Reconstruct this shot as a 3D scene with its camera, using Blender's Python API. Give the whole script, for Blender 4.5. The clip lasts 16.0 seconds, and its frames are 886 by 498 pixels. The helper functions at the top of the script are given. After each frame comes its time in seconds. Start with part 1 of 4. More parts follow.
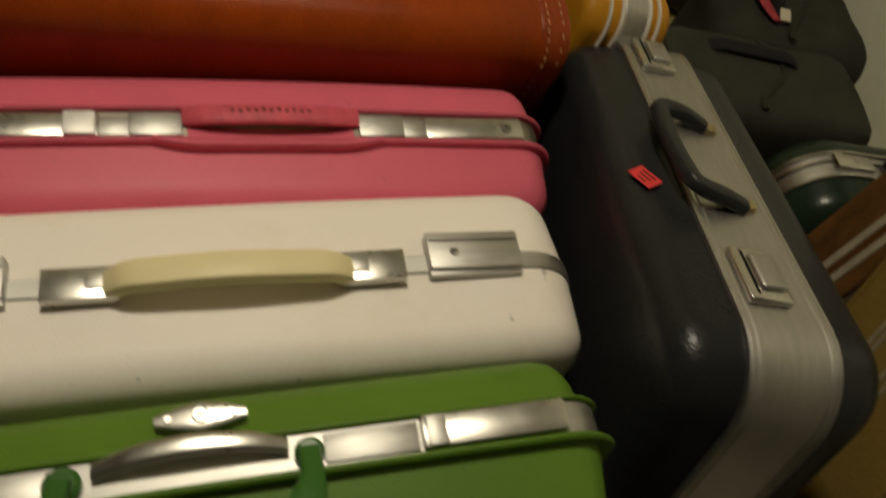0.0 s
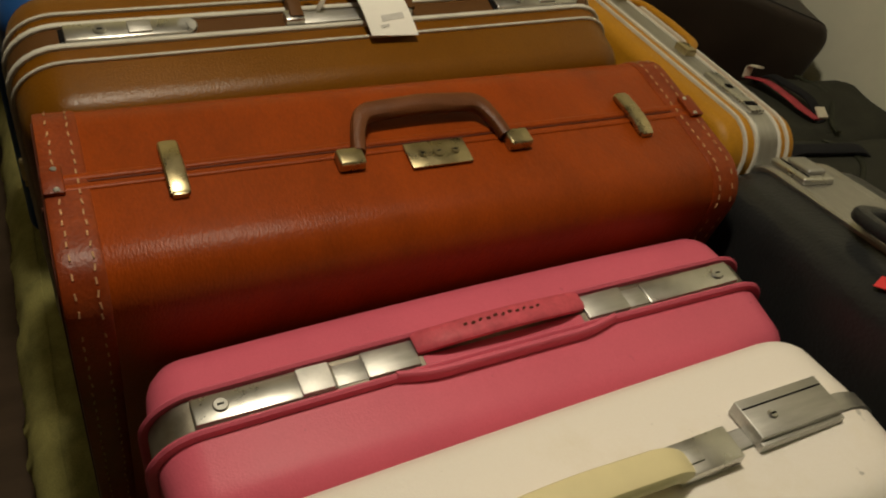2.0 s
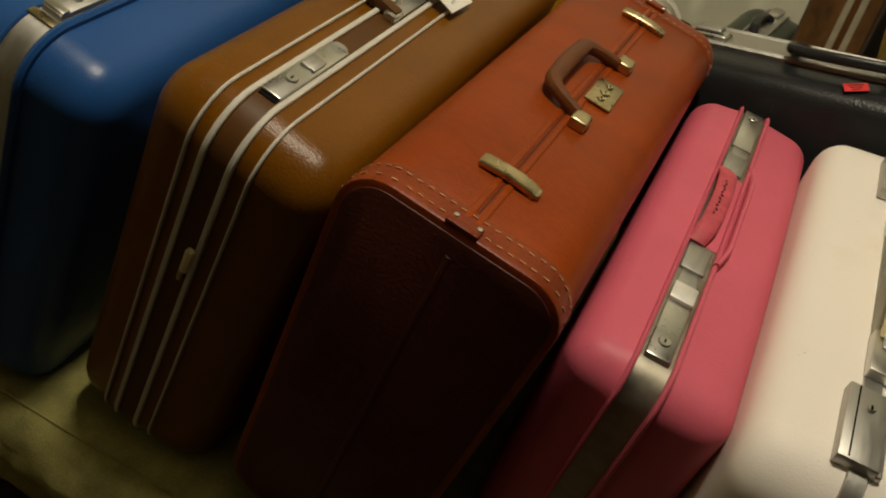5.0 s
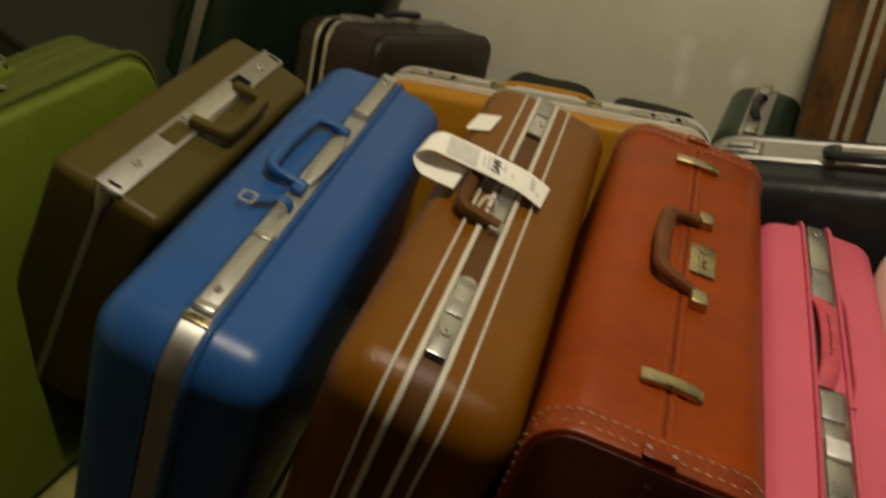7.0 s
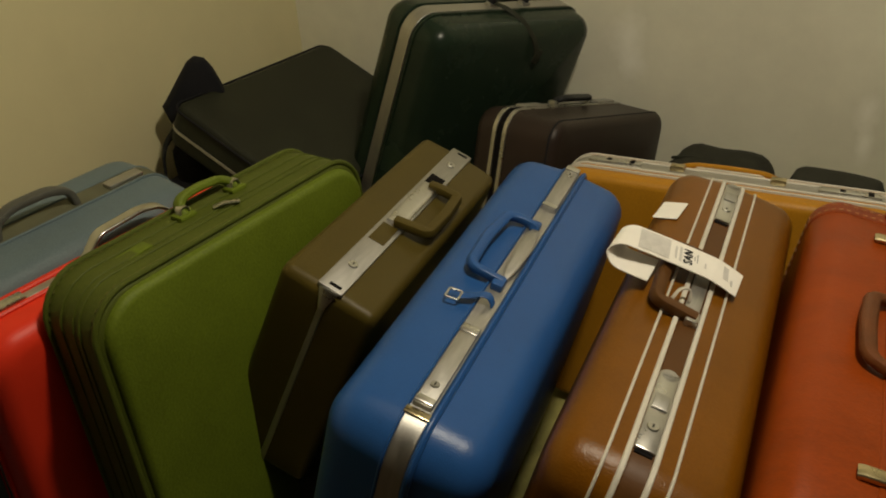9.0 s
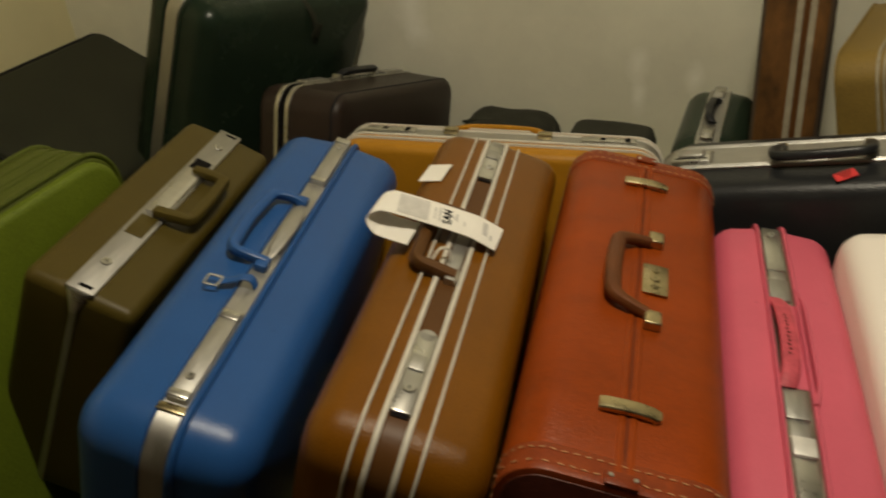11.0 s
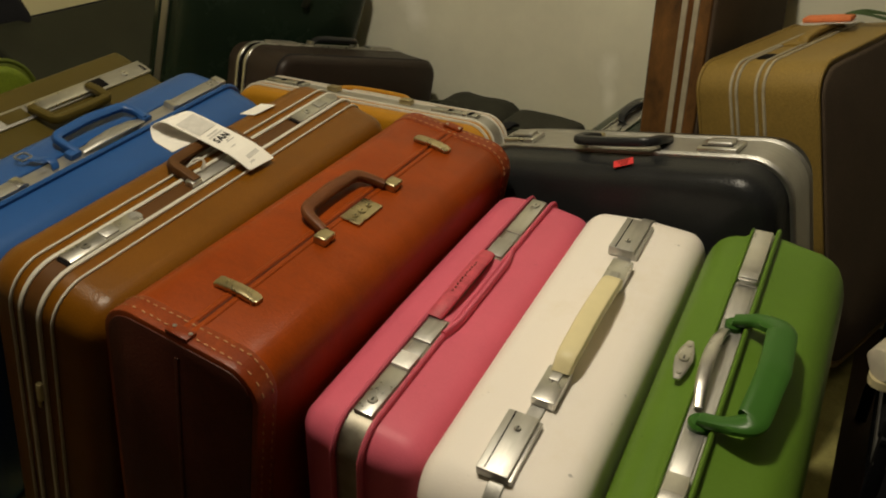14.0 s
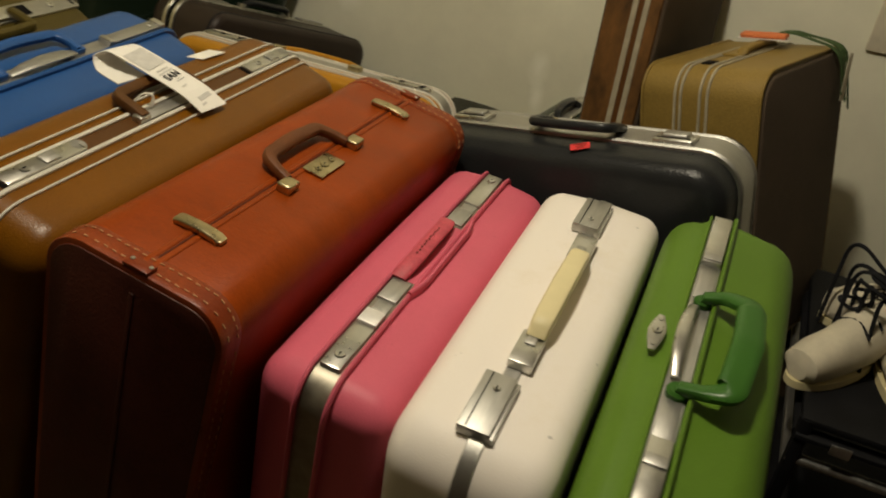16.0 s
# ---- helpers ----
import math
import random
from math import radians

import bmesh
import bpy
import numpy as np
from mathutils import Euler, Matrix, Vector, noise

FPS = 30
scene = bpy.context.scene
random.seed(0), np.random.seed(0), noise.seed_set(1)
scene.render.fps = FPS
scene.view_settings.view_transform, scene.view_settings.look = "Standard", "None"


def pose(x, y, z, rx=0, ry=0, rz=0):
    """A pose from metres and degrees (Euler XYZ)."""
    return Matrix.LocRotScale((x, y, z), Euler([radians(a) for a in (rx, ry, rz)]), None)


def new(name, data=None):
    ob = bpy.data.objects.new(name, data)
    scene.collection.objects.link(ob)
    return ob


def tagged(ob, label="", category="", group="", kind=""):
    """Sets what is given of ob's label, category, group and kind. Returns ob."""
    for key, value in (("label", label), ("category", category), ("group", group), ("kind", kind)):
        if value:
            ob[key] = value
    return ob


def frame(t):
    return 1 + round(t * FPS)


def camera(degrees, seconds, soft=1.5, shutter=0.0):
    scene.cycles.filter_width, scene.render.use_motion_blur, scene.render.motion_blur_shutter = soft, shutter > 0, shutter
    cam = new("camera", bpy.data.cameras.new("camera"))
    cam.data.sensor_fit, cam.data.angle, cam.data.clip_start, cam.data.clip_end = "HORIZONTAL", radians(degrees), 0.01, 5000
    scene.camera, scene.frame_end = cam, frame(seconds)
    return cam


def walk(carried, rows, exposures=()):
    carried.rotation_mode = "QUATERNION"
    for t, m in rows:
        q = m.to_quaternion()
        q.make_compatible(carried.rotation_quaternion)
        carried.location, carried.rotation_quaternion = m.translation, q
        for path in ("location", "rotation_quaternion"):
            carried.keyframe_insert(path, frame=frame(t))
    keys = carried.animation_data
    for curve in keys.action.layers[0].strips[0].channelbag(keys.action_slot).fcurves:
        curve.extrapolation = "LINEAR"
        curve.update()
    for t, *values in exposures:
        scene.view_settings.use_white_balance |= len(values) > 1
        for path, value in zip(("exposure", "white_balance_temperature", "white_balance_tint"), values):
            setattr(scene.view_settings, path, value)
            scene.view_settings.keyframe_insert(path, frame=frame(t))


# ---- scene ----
cam = camera(55.8, 16.0, soft=1.9, shutter=0.4)
METRES, EYE, TILT, LEAN, TURN = 2.57, 1.30, -54.88, -14.89, 78.99
ROWS = [
    (0.0, 0.0, 0.0, 0.0, 0.0, 0.0, -0.0),
    (0.5, -0.0315, 0.0004, -0.0012, -0.1, 8.23, 4.88),
    (1.0, -0.0813, 0.0054, 0.0111, -4.65, 8.83, 11.57),
    (1.5, -0.0925, 0.0179, 0.024, -4.01, 9.79, 14.12),
    (2.0, -0.0965, 0.0262, 0.0212, -2.01, 11.53, 14.4),
    (2.5, -0.1525, 0.0458, 0.0407, -5.56, 9.95, 17.93),
    (3.0, -0.2445, 0.0412, 0.0803, -22.9, -1.52, 26.04),
    (3.5, -0.2759, 0.0331, 0.1032, -29.27, -4.38, 29.88),
    (4.0, -0.3039, 0.0398, 0.1106, -29.84, -4.46, 30.98),
    (6.5, -0.3274, 0.0703, 0.2315, -52.53, -24.36, 46.0),
    (7.0, -0.3246, 0.0605, 0.2486, -43.82, -11.69, 48.56),
    (7.5, -0.3279, 0.0496, 0.262, -39.94, -5.72, 50.09),
    (8.0, -0.3395, 0.042, 0.274, -26.6, 6.12, 49.87),
    (10.5, -0.3207, 0.0392, 0.2595, -35.95, -2.84, 55.89),
    (11.0, -0.3155, 0.0346, 0.2391, -45.45, -11.07, 56.5),
    (11.5, -0.3147, 0.0215, 0.2017, -48.38, -14.04, 56.73),
    (12.0, -0.2953, 0.002, 0.1652, -46.96, -13.94, 55.48),
    (12.5, -0.2766, -0.0149, 0.1285, -38.12, -7.04, 57.3),
    (13.0, -0.2697, -0.0305, 0.0978, -34.67, -3.34, 57.64),
    (13.5, -0.2691, -0.0543, 0.07, -29.2, 1.96, 55.25),
    (14.0, -0.2684, -0.0726, 0.0402, -26.11, 5.2, 47.64),
    (14.5, -0.2724, -0.0932, 0.0164, -22.76, 8.16, 44.59),
    (15.0, -0.2764, -0.1167, 0.0005, -19.84, 10.96, 41.07),
    (15.5, -0.2924, -0.1006, 0.0089, -26.5, 6.13, 40.32),
    (16.0, -0.3019, -0.0365, 0.0567, -38.6, -3.1, 43.24),
]
walk(cam, [(t, pose(0, 0, EYE, TILT, LEAN, TURN) @ pose(METRES * x, METRES * y, METRES * z, 90 + pitch, roll, yaw)) for t, x, y, z, yaw, pitch, roll in ROWS],
     exposures=[(0, -0.29), (0.5, -0.24), (1.5, -0.17), (4, 0.0), (12.5, 0.05), (14.5, 0.15), (16, 0.18)])

# ---- light ----
world = bpy.data.worlds.new("world")
scene.world = world
world.use_nodes = True
world.node_tree.nodes["Background"].inputs[0].default_value = (0.9, 0.8, 0.6, 1)
world.node_tree.nodes["Background"].inputs[1].default_value = 0.004


def bulb(name, place, watts, radius, colour):
    lamp = bpy.data.lights.new(name, "POINT")
    lamp.energy, lamp.shadow_soft_size, lamp.color = watts, radius, colour
    ob = new(name, lamp)
    ob.location = place
    return ob


bulb("ceiling_bulb", (-0.66, -0.09, 2.25), 53, 0.06, (1.0, 0.90, 0.70))


# ---- materials ----
def material(name, colour, rough=0.5, metal=0.0, vary=0.12, scale=6.0, grain=0.0, grain_scale=300.0, bump=0.0, second=None, stretch=(1, 1, 1),
             scuff=0.0, coat=0.0, low=0.35, high=0.7, shine=0.25, specks=0.0):
    m = bpy.data.materials.new(name)
    m.use_nodes = True
    nt = m.node_tree
    bsdf = nt.nodes["Principled BSDF"]
    co = nt.nodes.new("ShaderNodeTexCoord")
    mp = nt.nodes.new("ShaderNodeMapping")
    mp.inputs["Scale"].default_value = stretch
    nt.links.new(co.outputs["Object"], mp.inputs["Vector"])
    big = nt.nodes.new("ShaderNodeTexNoise")
    big.inputs["Scale"].default_value, big.inputs["Detail"].default_value, big.inputs["Roughness"].default_value = scale, 6, 0.65
    nt.links.new(mp.outputs[0], big.inputs["Vector"])
    ramp = nt.nodes.new("ShaderNodeValToRGB")
    dark = tuple(c * (1 - vary) for c in colour) if second is None else second
    light = tuple(min(1, c * (1 + vary)) for c in colour) if second is None else colour
    ramp.color_ramp.elements[0].position, ramp.color_ramp.elements[0].color = low, (*dark, 1)
    ramp.color_ramp.elements[1].position, ramp.color_ramp.elements[1].color = high, (*light, 1)
    nt.links.new(big.outputs[0], ramp.inputs[0])
    fine = nt.nodes.new("ShaderNodeTexNoise")
    fine.inputs["Scale"].default_value, fine.inputs["Detail"].default_value = grain_scale, 3
    nt.links.new(mp.outputs[0], fine.inputs["Vector"])
    mix = nt.nodes.new("ShaderNodeMix")
    mix.data_type, mix.blend_type = "RGBA", "OVERLAY"
    mix.inputs[0].default_value = grain
    nt.links.new(ramp.outputs[0], mix.inputs["A"])
    nt.links.new(fine.outputs[0], mix.inputs["B"])
    colour_out = mix.outputs["Result"]
    if specks:
        dots = nt.nodes.new("ShaderNodeTexNoise")
        dots.inputs["Scale"].default_value, dots.inputs["Detail"].default_value = 75, 2
        nt.links.new(co.outputs["Object"], dots.inputs["Vector"])
        cut = nt.nodes.new("ShaderNodeMapRange")
        cut.inputs["From Min"].default_value, cut.inputs["From Max"].default_value, cut.inputs["To Max"].default_value = 0.73, 0.77, specks
        nt.links.new(dots.outputs[0], cut.inputs["Value"])
        worn = nt.nodes.new("ShaderNodeMix")
        worn.data_type = "RGBA"
        worn.inputs["B"].default_value = (*(c * 0.35 for c in colour), 1)
        nt.links.new(cut.outputs[0], worn.inputs[0])
        nt.links.new(mix.outputs["Result"], worn.inputs["A"])
        colour_out = worn.outputs["Result"]
    nt.links.new(colour_out, bsdf.inputs["Base Color"])
    bsdf.inputs["Metallic"].default_value = metal
    bsdf.inputs["Specular IOR Level"].default_value = shine
    bsdf.inputs["Coat Weight"].default_value = coat
    bsdf.inputs["Coat Roughness"].default_value = 0.25
    rr = nt.nodes.new("ShaderNodeMapRange")
    rr.inputs["To Min"].default_value, rr.inputs["To Max"].default_value = max(0.02, rough - 0.08 - scuff), min(1, rough + 0.08 + scuff)
    nt.links.new(big.outputs[0], rr.inputs["Value"])
    nt.links.new(rr.outputs[0], bsdf.inputs["Roughness"])
    if bump:
        b = nt.nodes.new("ShaderNodeBump")
        b.inputs["Strength"].default_value, b.inputs["Distance"].default_value = bump, 0.002
        nt.links.new(fine.outputs[0], b.inputs["Height"])
        nt.links.new(b.outputs[0], bsdf.inputs["Normal"])
    return m


PINK = material("pink_plastic", (0.65, 0.122, 0.180), 0.45, specks=0.25, vary=0.06, bump=0.12, grain_scale=500, grain=0.1)
CREAM = material("cream_plastic", (0.86, 0.80, 0.735), 0.45, specks=0.6, second=(0.77, 0.69, 0.56), low=0.22, high=0.48, bump=0.12, grain_scale=500, grain=0.1, scale=5)
CREAM_GRIP = material("yellowed_plastic", (0.74, 0.65, 0.38), 0.4, vary=0.08, bump=0.05)
GREEN = material("green_plastic", (0.100, 0.195, 0.018), 0.42, specks=0.3, vary=0.08, bump=0.15, grain_scale=500, grain=0.1)
BLUE = material("blue_plastic", (0.019, 0.084, 0.27), 0.33, shine=0.35, specks=0.3, vary=0.08, bump=0.15, grain_scale=500, grain=0.1)
BROWN = material("brown_vinyl", (0.165, 0.060, 0.002), 0.31, shine=0.27, specks=0.2, vary=0.14, bump=0.22, grain_scale=420, grain=0.2)
BROWN_BAND = material("brown_band_plastic", (0.095, 0.039, 0.009), 0.45, vary=0.1, bump=0.1)
ORANGE = material("orange_leather", (0.33, 0.053, 0.003), 0.35, shine=0.16, second=(0.190, 0.033, 0.004), scale=5, bump=0.25, grain_scale=260, grain=0.25, stretch=(1, 2.2, 1), low=0.25, high=0.75)
ORANGE_TRIM = material("russet_leather_trim", (0.27, 0.048, 0.006), 0.38, second=(0.17, 0.026, 0.005), scale=14, bump=0.25, grain_scale=300, grain=0.3)
# Orange case's ends: same leather, the shade there put into a darker colour.
SHADED_ENDLEATHER = material("shaded_end_leather", (0.085, 0.020, 0.012), 0.45, vary=0.25, scale=9, bump=0.25, grain_scale=300, grain=0.3)
HANDLE_LEATHER = material("worn_leather_grip", (0.13, 0.043, 0.013), 0.42, vary=0.25, scale=20, bump=0.3, grain_scale=400)
OLIVE_BROWN = material("olive_brown_vinyl", (0.074, 0.053, 0.008), 0.42, vary=0.08, bump=0.2, grain_scale=450, grain=0.15)
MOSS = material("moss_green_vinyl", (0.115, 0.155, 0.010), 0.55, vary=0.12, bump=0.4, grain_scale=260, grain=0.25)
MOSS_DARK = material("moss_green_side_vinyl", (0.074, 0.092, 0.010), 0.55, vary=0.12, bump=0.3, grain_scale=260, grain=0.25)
RED = material("red_plastic", (0.74, 0.040, 0.014), 0.40, vary=0.06, bump=0.1, grain_scale=400)
GREYBLUE = material("grey_blue_vinyl", (0.115, 0.155, 0.165), 0.5, vary=0.10, bump=0.25, grain_scale=350, grain=0.2)
GREYBAND = material("olive_grey_plastic", (0.105, 0.105, 0.062), 0.5, vary=0.15, scale=20)
GREYGRIP = material("dull_grey_plastic", (0.085, 0.085, 0.070), 0.45, vary=0.15, scale=20)
BLACK = material("black_grained_plastic", (0.018, 0.019, 0.020), 0.30, vary=0.2, bump=0.28, grain_scale=260, grain=0.2)
TALLGREEN = material("dark_green_plastic", (0.017, 0.030, 0.018), 0.26, vary=0.2, bump=0.08, grain_scale=300)
DARKBROWN = material("dark_brown_vinyl", (0.030, 0.020, 0.015), 0.40, vary=0.2, bump=0.3, grain_scale=350)
YELLOW = material("mustard_vinyl", (0.42, 0.19, 0.010), 0.45, vary=0.1, bump=0.25, grain_scale=380, grain=0.2)
TAN = material("tan_vinyl", (0.25, 0.165, 0.040), 0.5, vary=0.1, bump=0.4, grain_scale=300, grain=0.25)
# Speckled fabric; the shade on the broad faces is put into the taupe.
SHADED_TAUPE = material("shaded_taupe_fabric", (0.088, 0.063, 0.042), 0.9, vary=0.15, bump=0.6, grain_scale=500, grain=0.5)
WOODBROWN = material("mottled_brown_vinyl", (0.19, 0.085, 0.022), 0.5, second=(0.060, 0.030, 0.010), scale=11, bump=0.3, grain=0.3, stretch=(2, 2, 1))
SOOT = material("black_fabric", (0.012, 0.012, 0.014), 0.85, vary=0.2, bump=0.6, grain_scale=500, grain=0.3)
OLIVEGREY = material("olive_grey_fabric", (0.034, 0.034, 0.024), 0.85, vary=0.25, scale=14, bump=0.6, grain_scale=400, grain=0.4)
CHARCOAL = material("charcoal_vinyl", (0.024, 0.026, 0.015), 0.6, vary=0.2, bump=0.4, grain_scale=300, grain=0.3)
METAL = material("brushed_aluminium", (0.49, 0.48, 0.45), 0.46, metal=1.0, vary=0.10, scale=25, bump=0.12, grain_scale=250, stretch=(8, 1, 1), scuff=0.08)
PALEMETAL = material("bright_worn_metal", (0.80, 0.78, 0.74), 0.55, metal=0.6, vary=0.12, scale=60)
CHROME = material("chrome", (0.58, 0.57, 0.53), 0.30, metal=1.0, vary=0.08, scale=40, scuff=0.05)
TARNISH = material("tarnished_steel", (0.34, 0.31, 0.25), 0.48, metal=1.0, vary=0.25, scale=30, scuff=0.1)
PINK_WORN = material("worn_pink_plastic", (0.56, 0.085, 0.115), 0.5, vary=0.18, scale=40, bump=0.3, grain_scale=200, grain=0.2)
BRASS = material("tarnished_brass", (0.50, 0.42, 0.24), 0.30, metal=1.0, vary=0.15, scale=60, scuff=0.08)
WHITELINE = material("white_piping", (0.58, 0.55, 0.47), 0.45, vary=0.08, scale=30)
PALESTRIPE = material("pale_stripe_plastic", (0.36, 0.32, 0.23), 0.5, vary=0.2, scale=30)
RACKBLACK = material("worn_black_enamel", (0.008, 0.008, 0.009), 0.6, shine=0.15, vary=0.4, scale=12, bump=0.1)
PAPER = material("white_paper", (0.82, 0.79, 0.72), 0.8, vary=0.04, scale=20)
REDTAG = material("red_label", (0.70, 0.05, 0.05), 0.7, vary=0.08, scale=60)
INK = material("black_ink", (0.02, 0.02, 0.02), 0.8)
GREYINK = material("grey_ink", (0.35, 0.34, 0.32), 0.8)
PALEINK = material("pale_grey_ink", (0.58, 0.56, 0.52), 0.8, vary=0.1, scale=80)
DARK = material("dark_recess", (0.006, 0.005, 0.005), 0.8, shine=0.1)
SEAMDARK = material("dark_seam_leather", (0.08, 0.014, 0.004), 0.6)
GREEN_GRIP = material("mid_green_plastic", (0.040, 0.125, 0.018), 0.32, vary=0.1)
THREAD = material("waxed_thread", (0.46, 0.25, 0.12), 0.7, vary=0.2, scale=60)

def gleam_spots(m, places, colour):
    """Pale gleams of glossy wall spots put into the colour at places (x, z, half width, half height) on a wall facing
    y.
    """
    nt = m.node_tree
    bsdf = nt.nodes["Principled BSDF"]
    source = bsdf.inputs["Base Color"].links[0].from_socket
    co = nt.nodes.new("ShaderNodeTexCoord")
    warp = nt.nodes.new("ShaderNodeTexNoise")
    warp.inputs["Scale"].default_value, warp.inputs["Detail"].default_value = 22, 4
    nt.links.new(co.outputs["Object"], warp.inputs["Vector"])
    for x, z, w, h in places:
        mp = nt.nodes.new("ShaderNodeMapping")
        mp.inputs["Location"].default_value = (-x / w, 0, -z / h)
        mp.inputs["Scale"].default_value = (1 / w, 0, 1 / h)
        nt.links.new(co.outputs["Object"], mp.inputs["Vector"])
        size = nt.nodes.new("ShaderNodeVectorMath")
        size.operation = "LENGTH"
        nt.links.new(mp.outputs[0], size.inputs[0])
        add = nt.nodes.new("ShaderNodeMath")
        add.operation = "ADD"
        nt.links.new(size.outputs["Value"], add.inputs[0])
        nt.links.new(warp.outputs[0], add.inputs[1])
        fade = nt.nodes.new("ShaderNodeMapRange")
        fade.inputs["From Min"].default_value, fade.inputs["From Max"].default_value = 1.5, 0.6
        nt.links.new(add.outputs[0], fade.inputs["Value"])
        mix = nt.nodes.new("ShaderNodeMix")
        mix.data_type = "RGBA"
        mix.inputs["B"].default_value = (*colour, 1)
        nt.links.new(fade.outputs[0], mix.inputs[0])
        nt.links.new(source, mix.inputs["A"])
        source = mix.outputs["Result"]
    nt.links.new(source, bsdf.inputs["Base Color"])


MOSSTHREAD = material("olive_thread", (0.13, 0.13, 0.03), 0.7, vary=0.2, scale=60)
WALLPAINT = material("cream_wall_paint", (0.86, 0.84, 0.67), 0.32, vary=0.07, scale=3.0, bump=0.45, grain_scale=14, shine=0.5)
gleam_spots(WALLPAINT, ((-1.314, 0.655, 0.045, 0.05), (-1.33, 0.72, 0.06, 0.09), (-0.741, 0.585, 0.035, 0.055), (-0.735, 0.50, 0.025, 0.06), (-0.60, 0.55, 0.03, 0.05)), (1.0, 0.98, 0.84))
WESTPAINT = material("yellowed_beige_wall_paint", (0.78, 0.71, 0.42), 0.45, vary=0.05, scale=2.0, bump=0.35, grain_scale=14, shine=0.4)
# Colour of the two unseen walls, set dark to limit bounced light.
DIM_WALL = material("dim_unseen_wall", (0.100, 0.075, 0.050), 0.5, vary=0.2, scale=3, stretch=(6, 6, 1))
# Unseen ceiling, kept dark so less of the bulb's light bounces down.
DIM_CEILING = material("dim_unseen_ceiling", (0.22, 0.20, 0.165), 0.8, vary=0.03, bump=0.1, grain_scale=60)
FLOORMAT = material("dark_floor_boards", (0.07, 0.045, 0.028), 0.5, vary=0.2, scale=3, bump=0.1, stretch=(6, 1, 1))
CLOTH = material("olive_cloth", (0.29, 0.265, 0.088), 0.9, vary=0.32, scale=14, bump=0.5, grain_scale=500, grain=0.35)
OFFWHITE = material("offwhite_canvas", (0.66, 0.60, 0.46), 0.8, vary=0.1, scale=20, bump=0.3, grain_scale=400)


# ---- mesh tools ----
def link(name, bm, mat, parent=None, label="", smooth=35):
    bmesh.ops.recalc_face_normals(bm, faces=bm.faces[:])
    me = bpy.data.meshes.new(name)
    bm.to_mesh(me)
    bm.free()
    me.materials.append(mat)
    if smooth:
        me.shade_smooth()
        me.set_sharp_from_angle(angle=radians(smooth))
    ob = new(name, me)
    if parent is not None:
        ob.parent = parent
    if label:
        ob["label"] = label
    return ob


part = link


def empty(name, m, label, category, group=""):
    ob = new(name)
    ob.matrix_world = m
    return tagged(ob, label, category, group)


def outline(L, H, R, lift=0.0, bow=0.0, n=7, k=10):
    """Points (y, z) round a rounded rectangle of length L and height H standing on z = lift; bow raises the middle of its top."""
    R = max(0.001, min(R, L / 2 - 0.001, H / 2 - 0.001))
    pts = []
    corners = [(L / 2 - R, H - R, 0), (-L / 2 + R, H - R, 90), (-L / 2 + R, R, 180), (L / 2 - R, R, 270)]
    for i, (cy, cz, a0) in enumerate(corners):
        for j in range(n + 1):
            a = radians(a0 + 90 * j / n)
            pts.append((cy + R * math.cos(a), cz + R * math.sin(a)))
        a = pts[-1]
        ny, nz, b0 = corners[(i + 1) % 4]
        b = (ny + R * math.cos(radians(b0)), nz + R * math.sin(radians(b0)))
        for j in range(1, k):
            pts.append((a[0] + (b[0] - a[0]) * j / k, a[1] + (b[1] - a[1]) * j / k))
    return [(y, z + lift + (bow * (1 - (2 * y / L) ** 2) * max(0, (z / H - 0.5) * 2) if bow else 0)) for y, z in pts]


def loft(bm, loops, close=False, cap_a=False, cap_b=False):
    rings = [[bm.verts.new(p) for p in loop] for loop in loops]
    pairs = list(zip(rings, rings[1:])) + ([(rings[-1], rings[0])] if close else [])
    for a, b in pairs:
        for i in range(len(a)):
            bm.faces.new((a[i], a[(i + 1) % len(a)], b[(i + 1) % len(a)], b[i]))
    if cap_a:
        bm.faces.new(rings[0])
    if cap_b:
        bm.faces.new(rings[-1])
    return rings


def shell(L, H, R, x0, x1, r, taper=0.0, crown=0.004, bow=0.0):
    """Half of a case: from its seam at x0 to its broad face at x1, with an edge of radius r."""
    bm = bmesh.new()
    s = 1 if x1 > x0 else -1
    d = abs(x1 - x0)
    steps = [(0, 0.010), (0, 0), ((d - r) * 0.5, taper * 0.5), (d - r, taper)]
    for j in range(1, 7):
        a = radians(90 * j / 6)
        steps.append((d - r + r * math.sin(a), taper + r * (1 - math.cos(a))))
    steps += [(d + crown * 0.6, taper + r + 0.05), (d + crown, taper + r + min(0.14, H * 0.28))]
    loops = []
    for w, inset in steps:
        loops.append([(x0 + s * w, y, z) for y, z in outline(L - 2 * inset, H - 2 * inset, max(R - inset, 0.012), inset, bow)])
    loft(bm, loops, cap_b=True)
    return bm


def ring(L, H, R, profile, bow=0.0):
    """A closed hoop round the case: profile holds (x, distance out from the case's outline)."""
    bm = bmesh.new()
    loops = []
    for x, d in profile:
        loops.append([(x, y, z) for y, z in outline(L + 2 * d, H + 2 * d, R + d, -d, bow)])
    loft(bm, loops, close=True)
    return bm


def hoop(x0, x1, lo, hi, b=0.001):
    """A band's profile from x0 to x1, from lo to hi, with its outer edges eased."""
    return [(x0, lo), (x0, hi - b), (x0 + b, hi), (x1 - b, hi), (x1, hi - b), (x1, lo)]


